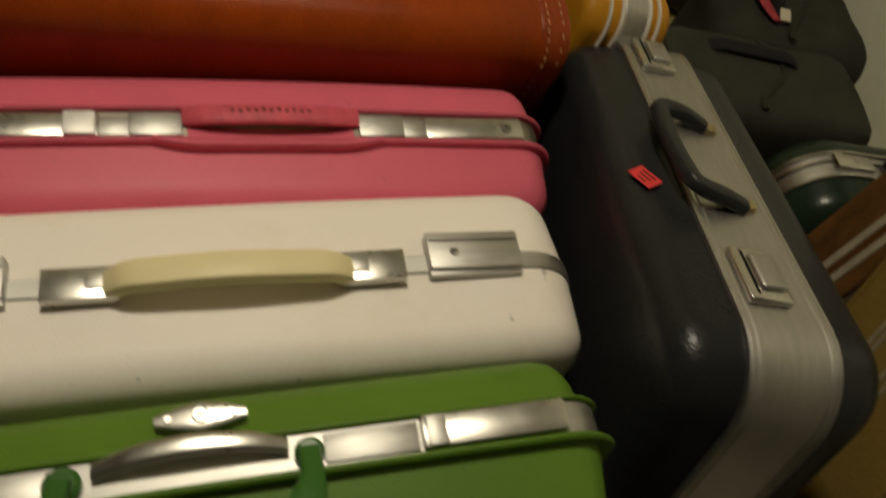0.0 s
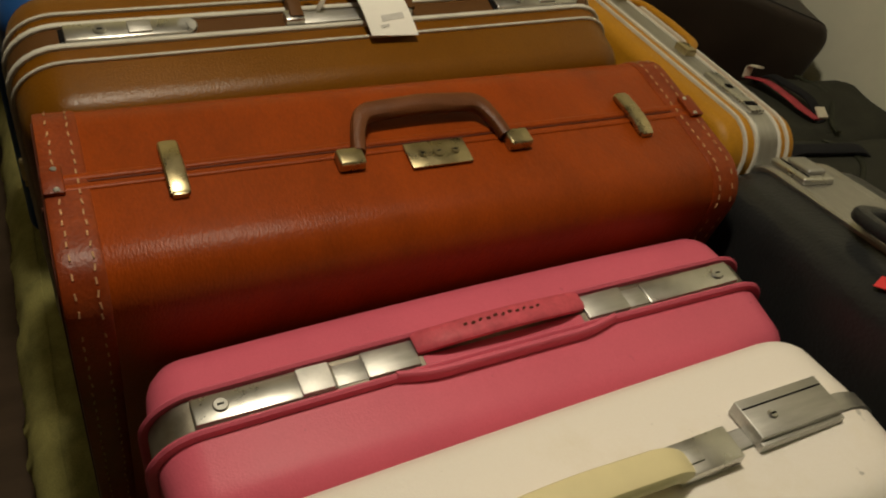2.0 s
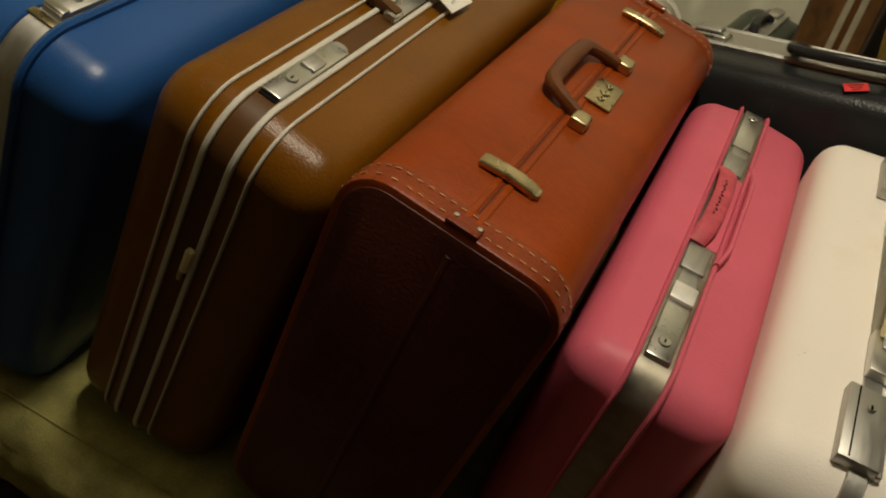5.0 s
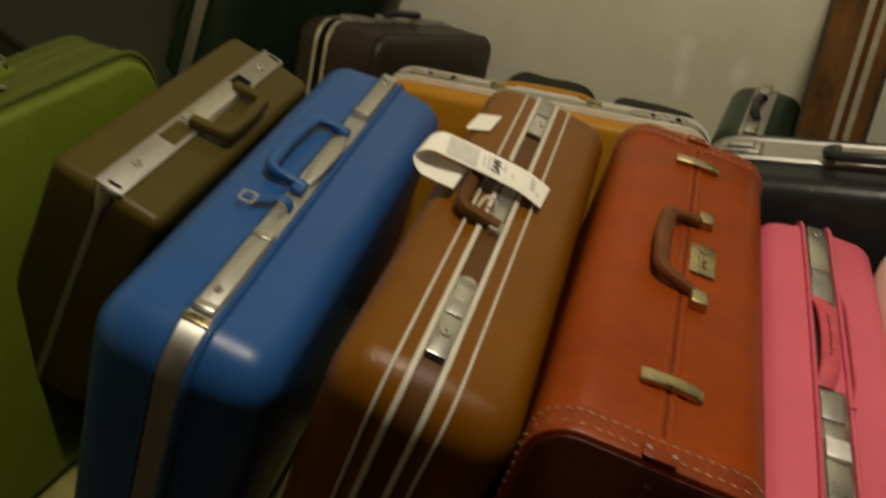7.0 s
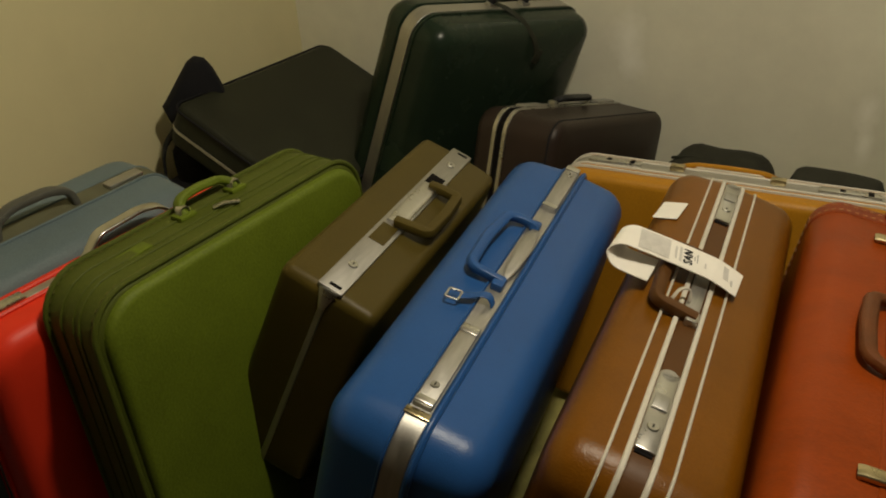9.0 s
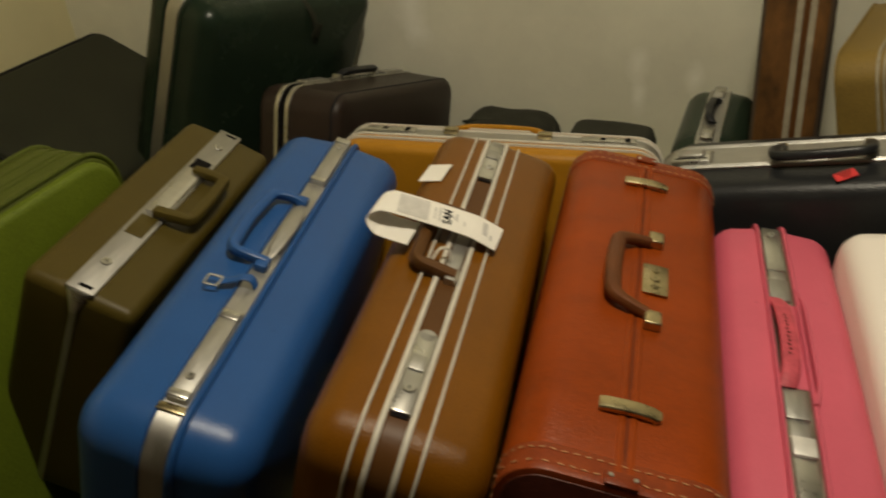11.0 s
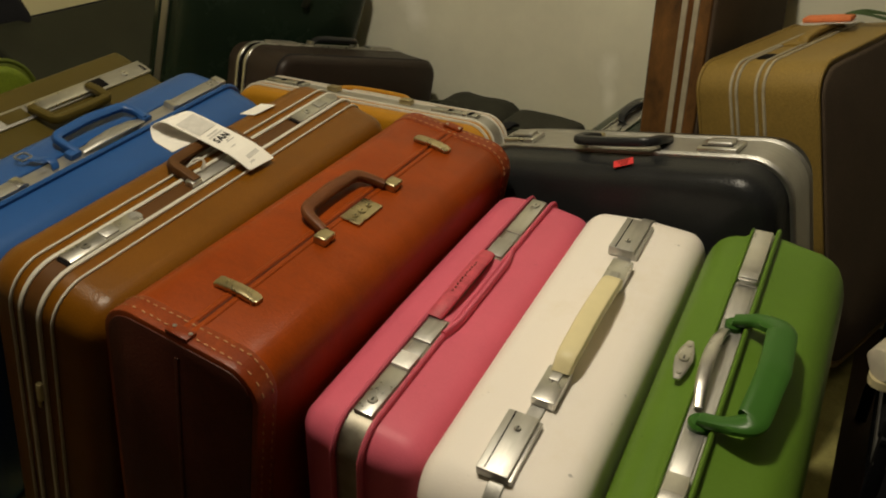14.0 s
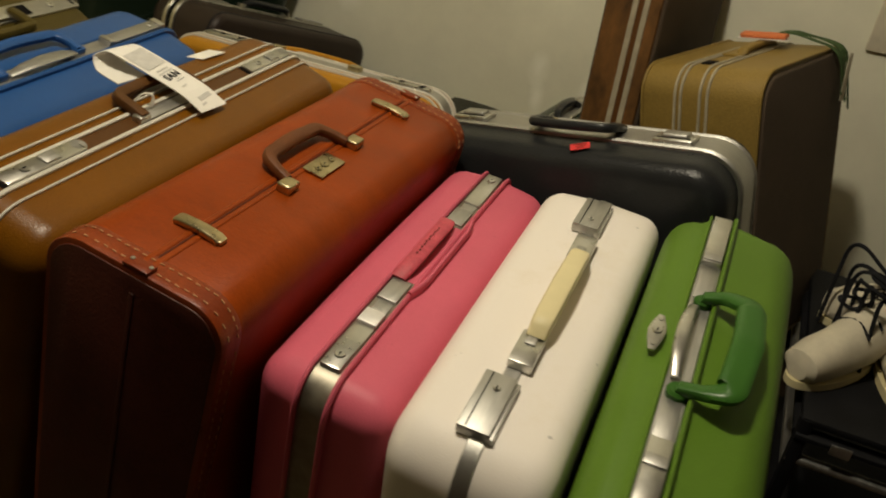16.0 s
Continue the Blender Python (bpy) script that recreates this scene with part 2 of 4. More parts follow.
def box(bm, size, at=(0, 0, 0), bevel=0.0, turn=None, seg=2):
    made = bmesh.ops.create_cube(bm, size=1)["verts"]
    m = Matrix.Translation(at) @ (turn if turn is not None else Matrix()) @ Matrix.Diagonal((*size, 1))
    bmesh.ops.transform(bm, matrix=m, verts=made)
    if bevel:
        edges = list({e for v in made for e in v.link_edges})
        bmesh.ops.bevel(bm, geom=edges, offset=bevel, segments=seg, profile=0.5, affect="EDGES")
    return bm


def block(size, at=(0, 0, 0), bevel=0.002, turn=None, seg=2):
    return box(bmesh.new(), size, at, bevel, turn, seg)


def disc(radius, height, at, axis="z", n=20, bevel=0.0):
    bm = bmesh.new()
    prof = [(0.0, radius), (height - bevel, radius), (height, radius - bevel)] if bevel else [(0.0, radius), (height, radius)]
    loops = []
    for h, rad in prof:
        loops.append([(rad * math.cos(2 * math.pi * i / n), rad * math.sin(2 * math.pi * i / n), h) for i in range(n)])
    loft(bm, loops, cap_a=True, cap_b=True)
    turn = {"z": Matrix(), "y": Matrix.Rotation(radians(-90), 4, "X"), "x": Matrix.Rotation(radians(90), 4, "Y")}[axis]
    bmesh.ops.transform(bm, matrix=Matrix.Translation(at) @ turn, verts=bm.verts[:])
    return bm


def fillet(pts, rad, n=6):
    """A path through pts with its inner corners rounded."""
    pts = [Vector(p) for p in pts]
    out = [pts[0]]
    for a, b, c in zip(pts, pts[1:], pts[2:]):
        u, v = (a - b), (c - b)
        k = min(rad, u.length * 0.49, v.length * 0.49)
        p, q = b + u.normalized() * k, b + v.normalized() * k
        for j in range(n + 1):
            t = j / n
            out.append(p * (1 - t) ** 2 + b * 2 * t * (1 - t) + q * t * t)
    out.append(pts[-1])
    return out


def bar(pts, across, w, h, bm=None, taper=None, seg=12, square=3.0):
    """A bar of rounded section w (along across) by h swept along pts."""
    bm = bm or bmesh.new()
    pts = [Vector(p) for p in pts]
    across = Vector(across).normalized()
    loops = []
    for i, p in enumerate(pts):
        d = (pts[min(i + 1, len(pts) - 1)] - pts[max(i - 1, 0)]).normalized()
        up = d.cross(across).normalized()
        k = taper(i / (len(pts) - 1)) if taper else (1, 1)
        loop = []
        for j in range(seg):
            a = 2 * math.pi * (j + 0.5) / seg
            ca, sa = math.cos(a), math.sin(a)
            ca = math.copysign(abs(ca) ** (2 / square), ca)
            sa = math.copysign(abs(sa) ** (2 / square), sa)
            loop.append(p + across * (ca * w / 2 * k[0]) + up * (sa * h / 2 * k[1]))
        loops.append(loop)
    loft(bm, loops, cap_a=True, cap_b=True)
    return bm


def stand(top, H, lean=0.0, turn=0.0, pitch=0.0):
    """The pose of a case whose top's middle is at top: lean tips the top towards its +x side, pitch raises its +y end."""
    m = Matrix.Translation(top) @ Matrix.Rotation(radians(turn), 4, "Z") @ Matrix.Rotation(radians(lean), 4, "Y") @ Matrix.Rotation(radians(pitch), 4, "X")
    return m @ Matrix.Translation((0, 0, -H))


# ---- room ----
def slab(name, x0, x1, y0, y1, z0, z1, mat, label):
    ob = link(name, block((x1 - x0, y1 - y0, z1 - z0), ((x0 + x1) / 2, (y0 + y1) / 2, (z0 + z1) / 2), 0.0), mat, None, "", 0)
    return tagged(ob, label, "structure", kind="structure")


WX0, WX1, WY0, WY1, WZ = -2.36, 2.6, -3.6, 1.34, 2.45
slab("floor", WX0, WX1, WY0, WY1, -0.1, 0.0, FLOORMAT, "dark wooden floor of the small room")
slab("ceiling", WX0 - 0.1, WX1 + 0.1, WY0 - 0.1, WY1 + 0.1, WZ, WZ + 0.1, DIM_CEILING, "unseen ceiling, coloured dark to cut bounced light")
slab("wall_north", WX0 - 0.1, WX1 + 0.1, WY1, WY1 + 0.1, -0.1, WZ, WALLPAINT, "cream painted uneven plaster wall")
slab("wall_west", WX0 - 0.1, WX0, WY0, WY1, -0.1, WZ, WESTPAINT, "yellowed beige painted plaster wall")
slab("wall_east", WX1, WX1 + 0.1, WY0, WY1, -0.1, WZ, DIM_WALL, "unseen wall added with a dark colour to hold down bounced light")
slab("wall_south", WX0 - 0.1, WX1 + 0.1, WY0 - 0.1, WY0, -0.1, WZ, DIM_WALL, "unseen wall added with a dark colour to hold down bounced light")


# ---- the support ----
MZ = 0.295

BX0, BX1, BY1 = -2.345, -0.035, 1.325


def mattress():
    """A soft sheet over a thin pad: flat top, rolled and wrinkled front edge."""
    prof = [(BY1, 0.0, 0.0), (0.9, 0.0, 0.2), (0.4, 0.0, 0.3), (0.0, 0.0, 0.4), (-0.16, 0.0, 0.5), (-0.22, 0.0, 0.7), (-0.25, -0.001, 0.8), (-0.272, -0.004, 1.0), (-0.287, -0.010, 1.3), (-0.299, -0.020, 1.7),
            (-0.309, -0.034, 2.3), (-0.316, -0.050, 3.2), (-0.318, -0.068, 3.8), (-0.314, -0.086, 3.8), (-0.306, -0.102, 3.6), (-0.312, -0.120, 2.5), (-0.308, -0.150, 2.2), (-0.294, -0.165, 1)]
    bm = bmesh.new()
    n = 300
    rows = []
    for i in range(n + 1):
        x = BX0 + (BX1 - BX0) * i / n
        row = []
        for y, z, k in prof:
            a = 0.6 * noise.noise((x * 15 + z * 40, z * 34, 3.1)) + 0.6 * noise.noise((x * 34 - z * 60, y * 20, 7.7))
            row.append(bm.verts.new((x, y - 0.0042 * k * a, MZ + z + 0.0012 * k * noise.noise((x * 12, y * 12, 1.3)) - 0.001)))
        rows.append(row)
    for a, b in zip(rows, rows[1:]):
        for j in range(len(prof) - 1):
            bm.faces.new((a[j], a[j + 1], b[j + 1], b[j]))
    e = empty("mattress", Matrix(), "thin olive-green cloth mattress with a rolled, wrinkled edge", "mattress")
    part("cover", bm, CLOTH, e, smooth=60)
    pts = [(BX0 + 0.01 + (BX1 - BX0 - 0.02) * i / 120, -0.277 + 0.0045 * noise.noise((i * 0.15, 2.0, 0.0)), MZ - 0.0045) for i in range(121)]
    part("edge_seam", bar(pts, (0, 1, 0), 0.0036, 0.0036, seg=6), CLOTH, e, "corded seam along the edge")
    part("padding", block((BX1 - BX0 - 0.02, 1.55, 0.150), ((BX0 + BX1) / 2, 0.535, MZ - 0.082), 0.02), CLOTH, e)


mattress()
# Unseen base; the dark gap below the mattress is put into its colour.
tagged(link("bed_base", block((BX1 - BX0 - 0.06, 1.54, 0.137), ((BX0 + BX1) / 2, 0.545, 0.0685), 0.01), DARK), "low base added under the olive mattress, near-black in place of shade", "bed base")

# ---- suitcases ----
CASES = {
    "pink": dict(top=(-0.523, 0.090, 0.708), L=0.566, H=0.405, W=0.170, lean=5, turn=0.5, pitch=1.8),
    "white": dict(top=(-0.352, 0.059, 0.7315), L=0.572, H=0.424, W=0.168, lean=1.5, turn=0.3, pitch=4.4),
    "green": dict(top=(-0.183, 0.025, 0.7505), L=0.56, H=0.430, W=0.152, lean=0, turn=0.5, pitch=7.3),
    "orange": dict(top=(-0.702, 0.087, 0.791), L=0.640, H=0.498, W=0.212, lean=10.5, turn=0, pitch=-0.8),
    "brown": dict(top=(-0.907, 0.086, 0.809), L=0.670, H=0.520, W=0.185, lean=15.3, turn=1.3),
    "blue": dict(top=(-1.145, 0.068, 0.805), L=0.662, H=0.525, W=0.190, lean=16, turn=2.8),
    "attache": dict(top=(-1.341, 0.147, 0.812), L=0.460, H=0.36, W=0.140, lean=25.5, turn=2.5, pitch=-2.4),
    "moss": dict(top=(-1.541, -0.022, 0.866), L=0.480, H=0.564, W=0.105, lean=-1, turn=-8.5),
    "red": dict(top=(-1.665, -0.075, 0.818), L=0.500, H=0.523, W=0.125, lean=6, turn=-9.5),
    "grey": dict(top=(-1.80, -0.20, 0.848), L=0.620, H=0.548, W=0.190, lean=6, turn=-9),
    "black": dict(top=(-0.443, 0.502, 0.771), L=0.530, H=0.445, W=0.200, lean=0, turn=-100, pitch=12),
    "yellow": dict(top=(-0.950, 0.520, 0.755), L=0.545, H=0.455, W=0.122, lean=-7, turn=-90),
    "tall": dict(top=(-1.562, 1.048, 0.862), L=0.555, H=0.600, W=0.195, lean=16, turn=-24, pitch=-11),
    "small": dict(top=(-1.348, 1.008, 0.650), L=0.575, H=0.32, W=0.200, lean=0, turn=-11.5, pitch=-17),
    "tan": dict(top=(-0.2385, 0.9025, 0.847), L=0.390, H=0.56, W=0.232, lean=-14, turn=-20),
    "train": dict(top=(-0.564, 0.987, 0.612), L=0.38, H=0.317, W=0.150, lean=0, turn=-8),
    "upright": dict(top=(-0.43, 1.10, 1.00), L=0.46, H=0.70, W=0.120, lean=-3, turn=-9, pitch=-9),
}


def at_case(key):
    c = CASES[key]
    return stand(c["top"], c["H"], c.get("lean", 0), c.get("turn", 0), c.get("pitch", 0))


def case(key, name, label, category="suitcase"):
    return empty(name, at_case(key), label, category, "suitcases on the mattress")


def key_lock(parent, x, y, z, r=0.006):
    lock = part("key_lock", disc(r, 0.002, (x, y, z), bevel=0.0008), CHROME, parent)
    part("keyhole", block((0.0016, 0.005, 0.0006), (x, y, z + 0.0021), 0), DARK, lock)


def screw(parent, x, y, z, r=0.0022):
    part("rivet", disc(r, 0.0012, (x, y, z), n=12, bevel=0.0005), CHROME, parent)


# pink hard case
def pink_case():
    c = CASES["pink"]
    L, H, W = c["L"], c["H"], c["W"]
    e = case("pink", "suitcase", "pink moulded hard-shell suitcase with chrome latches, standing upright")
    R, bow = 0.036, 0.006
    part("shell", shell(L, H, R, 0.016, W / 2, 0.034, 0.003, bow=bow), PINK, e)
    part("shell", shell(L, H, R, -0.020, -W / 2 + 0.008, 0.034, 0.003, bow=bow), PINK, e)
    part("frame_band", ring(L, H, R, hoop(-0.021, 0.017, -0.012, 0.0005), bow), TARNISH, e, "tarnished metal frame band")
    part("rim", ring(L, H, R, hoop(0.0125, 0.0175, -0.010, 0.0085, 0.002), bow), PINK, e)
    part("rim", ring(L, H, R, hoop(-0.0225, -0.0180, -0.010, 0.0075, 0.002), bow), PINK, e)
    z = H + bow + 0.001
    part("handle_guard", bar(fillet([(0.015, -0.098, z + 0.003), (0.022, -0.070, z + 0.004), (0.022, 0.078, z + 0.004), (0.015, 0.106, z + 0.002)], 0.03), (1, 0, 0), 0.006, 0.013), PINK, e)
    part("handle_recess", block((0.020, 0.150, 0.003), (0.010, 0.006, z - 0.0015), 0.001), PINK, e)
    grip = fillet([(-0.012, -0.072, z + 0.001), (-0.007, -0.052, z + 0.010), (-0.005, 0.006, z + 0.0155), (-0.007, 0.064, z + 0.010), (-0.012, 0.085, z + 0.001)], 0.03)
    part("grip", bar(grip, (1, 0, 0), 0.021, 0.009), PINK_WORN, e, "worn pink plastic carrying grip")
    for s, y0, y1, y2, y3, k in ((0, -0.251, -0.142, -0.118, -0.073, -0.230), (1, 0.253, 0.152, 0.130, 0.086, 0.235)):
        zz = H + bow * 0.4
        plate = part("latch", block((0.024, abs(y1 - y0), 0.007), (-0.003, (y0 + y1) / 2, zz + 0.002), 0.0018), CHROME, e)
        key_lock(plate, -0.003, k, zz + 0.0055)
        part("hasp", block((0.020, abs(y2 - y1) + 0.004, 0.004), (-0.003, (y1 + y2) / 2, zz + 0.002), 0.001), METAL, e)
        part("latch_plate", block((0.025, abs(y3 - y2), 0.006), (-0.004, (y2 + y3) / 2, zz + 0.004), 0.0015), METAL, e)
    dots = bmesh.new()
    for k in range(11):
        box(dots, (0.0022, 0.0034, 0.0010), (-0.008 + 0.001 * (k % 2), -0.030 + 0.0068 * k, z + 0.0190 - 0.00009 * (k - 5) ** 2), 0, Matrix.Rotation(0.3 * (k % 3), 4, "Z"))
    tagged(part("embossing", dots, SEAMDARK, e), kind="stuff")
    part("latch_tab", block((0.024, 0.026, 0.005), (-0.003, -0.158, H + bow * 0.4 + 0.0065), 0.0012), PALEMETAL, e, "bright worn latch tab")
    for k in (-0.259, 0.262):
        screw(e, -0.003, k, H - 0.0035)
    return e


# cream hard case
def cream_case():
    c = CASES["white"]
    L, H, W = c["L"], c["H"], c["W"]
    e = case("white", "suitcase", "cream moulded hard-shell suitcase with steel clasps and yellowed handle")
    R, bow = 0.055, 0.004
    part("shell", shell(L, H, R, 0.007, W / 2, 0.030, 0.002, bow=bow), CREAM, e)
    part("shell", shell(L, H, R, -0.007, -W / 2 - 0.002, 0.032, 0.004, crown=0.007, bow=bow), CREAM, e)
    part("frame_band", ring(L, H, R, hoop(-0.0085, 0.0085, -0.012, 0.0018), bow), METAL, e, "dull steel frame band")
    z = H + bow
    for y0, y1, drop in ((-0.248, -0.168, 0.0036), (0.146, 0.226, 0.0025)):
        yc = (y0 + y1) / 2
        turn = Matrix.Rotation(radians(3.2 if y0 < 0 else -3.0), 4, "X")
        latch = part("latch", block((0.034, y1 - y0, 0.013), (-0.006, yc, z + 0.0065 - drop), 0.0012, turn), METAL, e, "square brushed steel latch")
        part("latch_lip", block((0.005, y1 - y0, 0.009), (0.0125, yc, z + 0.0035 - drop), 0.001, turn), METAL, latch)
        yk = y1 - 0.022 if y0 < 0 else y0 + 0.022
        part("latch_groove", block((0.0014, y1 - y0 - 0.003, 0.0010), (-0.0145, yc, z + 0.0128 - drop), 0, turn), DARK, latch)
        key_lock(latch, -0.004, yk, z + 0.0125 - drop * 0.5, 0.0038)
    for y0, y1 in ((-0.144, -0.090), (0.074, 0.126)):
        yc = (y0 + y1) / 2
        clasp = part("handle_clasp", block((0.027, y1 - y0, 0.012), (0.004, yc, z + 0.006), 0.0012), CHROME, e)
        part("clasp_cap", block((0.012, 0.016, 0.003), (0.004, yc + (0.012 if y0 < 0 else -0.012), z + 0.0125), 0.001), METAL, clasp)
    path = fillet([(0.006, -0.095, z + 0.009), (0.007, -0.083, z + 0.021), (0.008, -0.010, z + 0.028), (0.008, 0.064, z + 0.021), (0.007, 0.078, z + 0.009)], 0.03)
    part("grip", bar(path, (1, 0, 0), 0.026, 0.016, square=4, taper=lambda t: (0.86 + 0.14 * math.sin(math.pi * t), 1)), CREAM_GRIP, e, "yellowed cream plastic carrying handle")
    return e


# leaf-green hard case
def green_case():
    c = CASES["green"]
    L, H, W = c["L"], c["H"], c["W"]
    e = case("green", "suitcase", "leaf-green moulded hard-shell suitcase with chrome fittings, standing upright")
    R, bow, cx = 0.036, 0.005, -0.012
    part("shell", shell(L, H, R, cx + 0.012, W / 2 + 0.019, 0.050, 0.008, bow=bow), GREEN, e)
    part("shell", shell(L, H, R, cx - 0.012, -W / 2, 0.040, 0.008, bow=bow), GREEN, e)
    part("frame_band", ring(L, H, R, hoop(cx - 0.013, cx + 0.013, -0.012, 0.001), bow), METAL, e, "brushed metal frame band")
    part("rim", ring(L, H, R, hoop(cx + 0.0135, cx + 0.0185, -0.010, 0.0105, 0.002), bow), GREEN, e)
    part("rim", ring(L, H, R, hoop(cx - 0.0165, cx - 0.0130, -0.010, 0.0050, 0.0015), bow), GREEN, e)
    z = H + bow
    for y0, y1 in ((-0.255, -0.154), (0.142, 0.246)):
        latch = part("latch", block((0.023, y1 - y0, 0.009), (cx, (y0 + y1) / 2, z + 0.0035), 0.0016), CHROME, e)
        part("latch_step", block((0.022, 0.014, 0.003), (cx, (y1 - 0.030) if y0 < 0 else (y0 + 0.010), z + 0.0085), 0.001), METAL, latch)
    for y0, y1 in ((-0.152, -0.096), (0.076, 0.140)):
        part("strip_plate", block((0.020, y1 - y0, 0.003), (cx, (y0 + y1) / 2, z + 0.001), 0.0008), METAL, e)
    leaf = fillet([(cx - 0.004, -0.068, z + 0.006), (cx - 0.008, -0.045, z + 0.014), (cx - 0.010, -0.008, z + 0.018), (cx - 0.008, 0.030, z + 0.014), (cx - 0.004, 0.052, z + 0.006)], 0.03)
    part("handle_plate", bar(leaf, (1, 0, 0), 0.014, 0.006, taper=lambda t: (0.80 + 0.25 * math.sin(math.pi * t), 1)), CHROME, e, "arched chrome handle plate")
    part("handle_mount", disc(0.012, 0.010, (cx + 0.002, -0.086, z), n=16, bevel=0.003), GREEN_GRIP, e)
    part("handle_mount", disc(0.010, 0.010, (cx + 0.002, 0.066, z), n=16, bevel=0.003), GREEN_GRIP, e)
    u = fillet([(cx, -0.086, z + 0.010), (0.015, -0.090, z + 0.018), (0.036, -0.087, z + 0.025), (0.043, -0.010, z + 0.028), (0.040, 0.055, z + 0.025), (0.015, 0.066, z + 0.020), (cx, 0.066, z + 0.010)], 0.009)

    def swell(t):
        return (1.0, 0.85 + 1.0 * max(0.0, math.sin(math.pi * t)) ** 1.6)
    part("grip", bar(u, (0.15, 0, 1), 0.013, 0.018, taper=swell), GREEN_GRIP, e, "folded mid-green plastic carrying handle")
    em = part("keyhole_plate", bar([(-0.047, -0.032, z - 0.001), (-0.047, -0.016, z + 0.0005), (-0.047, -0.002, z + 0.001), (-0.047, 0.012, z + 0.0005), (-0.047, 0.028, z - 0.001)], (1, 0, 0), 0.020, 0.003,
                                    taper=lambda t: (0.35 + 0.65 * math.sin(math.pi * t), 1)), CHROME, e)
    key_lock(em, -0.047, -0.002, z + 0.002, 0.0055)
    screw(em, -0.047, -0.023, z + 0.001, 0.003)
    screw(em, -0.047, 0.019, z + 0.001, 0.003)
    return e


# orange leather case
def leather_case():
    c = CASES["orange"]
    L, H, W = c["L"], c["H"], c["W"]
    e = case("orange", "suitcase", "orange-tan stitched leather suitcase with brass latches, standing upright")
    r = 0.042

    def body(y0, y1, out, edge):
        bm = bmesh.new()
        loops = []
        for y, d in ((y0, edge), (y0 + edge * 0.3, edge * 0.3), (y0 + edge, 0), (y0 + (y1 - y0) * 0.3, 0), (y0 + (y1 - y0) * 0.7, 0), (y1 - edge, 0), (y1 - edge * 0.3, edge * 0.3), (y1, edge)):
            loops.append([(x, y, z) for x, z in outline(W + 2 * (out - d), H + 2 * (out - d), r + out - d, -(out - d))])
        loft(bm, loops, cap_a=True, cap_b=True)
        return bm
    part("body", body(-L / 2 + 0.004, L / 2 - 0.004, 0.0, 0.006), ORANGE, e)
    for s in (-1, 1):
        y0, y1 = sorted((s * L / 2, s * (L / 2 - 0.034)))
        trim = part("end_binding", body(y0, y1, 0.0012, 0.0025), ORANGE_TRIM, e, "stitched russet leather end binding")
        for row, step in ((0.010, 0.0105), (0.026, 0.0095)):
            bm = bmesh.new()
            pts = outline(W + 0.0032, H + 0.0032, r + 0.0016, -0.0016, n=14, k=60)
            dist, last = 0.0, None
            for i, (x, z) in enumerate(pts):
                if last:
                    dist += math.hypot(x - last[0], z - last[1])
                last = (x, z)
                if dist > step and z > H * 0.25:
                    nx, nz = pts[(i + 1) % len(pts)]
                    a = math.atan2(nz - z, nx - x)
                    box(bm, (0.0052, 0.0014, 0.0010), (x, s * (L / 2 - row) + random.uniform(-0.0006, 0.0006), z), 0, Matrix.Rotation(-a, 4, "Y") @ Matrix.Rotation(random.uniform(-0.2, 0.2), 4, "Z"))
                    dist = 0.0
            tagged(part("stitching", bm, THREAD, trim), kind="stuff")
        # thin panel that darkens the end face in place of shade
        part("end_panel", body(s * L / 2 - 0.0015 if s < 0 else L / 2 - 0.0025, s * L / 2 + 0.0025 if s < 0 else L / 2 + 0.0015, -0.006, 0.0012), SHADED_ENDLEATHER, e, "leather end panel with its shade put into the colour")
        part("end_seam", block((0.006, 0.004, H - 0.05), (0.0, s * (L / 2 + 0.0015), H / 2), 0.001), SHADED_ENDLEATHER, e)
        part("corner_tab", block((0.030, 0.016, 0.004), (-0.002, s * (L / 2 - 0.008), H + 0.0035), 0.0012), ORANGE_TRIM, e)
        for x in (-0.012, 0.010):
            screw(e, x, s * (L / 2 - 0.010), H + 0.0052, 0.0026)
    for x in (-0.0055, 0.0055):
        part("seam_piping", bar([(x, -L / 2 + 0.01, H), (x, L / 2 - 0.01, H)], (1, 0, 0), 0.007, 0.0032), ORANGE, e)
    part("seam_gap", block((0.0016, L - 0.02, 0.0012), (0, 0, H + 0.0002), 0), SEAMDARK, e)
    for y in (-0.222, 0.236):
        latch = part("latch", bar([(-0.028, y, H + 0.0025), (-0.024, y, H + 0.004), (-0.005, y, H + 0.0055), (0.010, y, H + 0.0055), (0.022, y, H + 0.004), (0.027, y, H + 0.002)], (0, 1, 0), 0.017, 0.008, square=4), BRASS, e)
        part("latch_tongue", block((0.006, 0.013, 0.006), (0.028, y, H + 0.003), 0.0015), BRASS, latch)
    for y in (-0.077, 0.090):
        part("handle_mount", block((0.019, 0.024, 0.012), (0.017, y, H + 0.006), 0.0025, None, 3), BRASS, e)
    path = fillet([(0.010, -0.067, H + 0.006), (-0.010, -0.062, H + 0.010), (-0.030, -0.053, H + 0.014), (-0.033, 0.006, H + 0.016), (-0.030, 0.065, H + 0.014), (-0.010, 0.075, H + 0.010), (0.010, 0.080, H + 0.006)], 0.014)
    part("grip", bar(path, (0.2, 0, 1), 0.014, 0.015, taper=lambda t: (1.0, 0.85 + 0.5 * math.sin(math.pi * t) ** 2), square=2.6), HANDLE_LEATHER, e, "worn dark leather carrying handle")
    plate = part("lock_plate", block((0.030, 0.060, 0.0022), (0.019, 0.007, H + 0.003), 0.0008), BRASS, e)
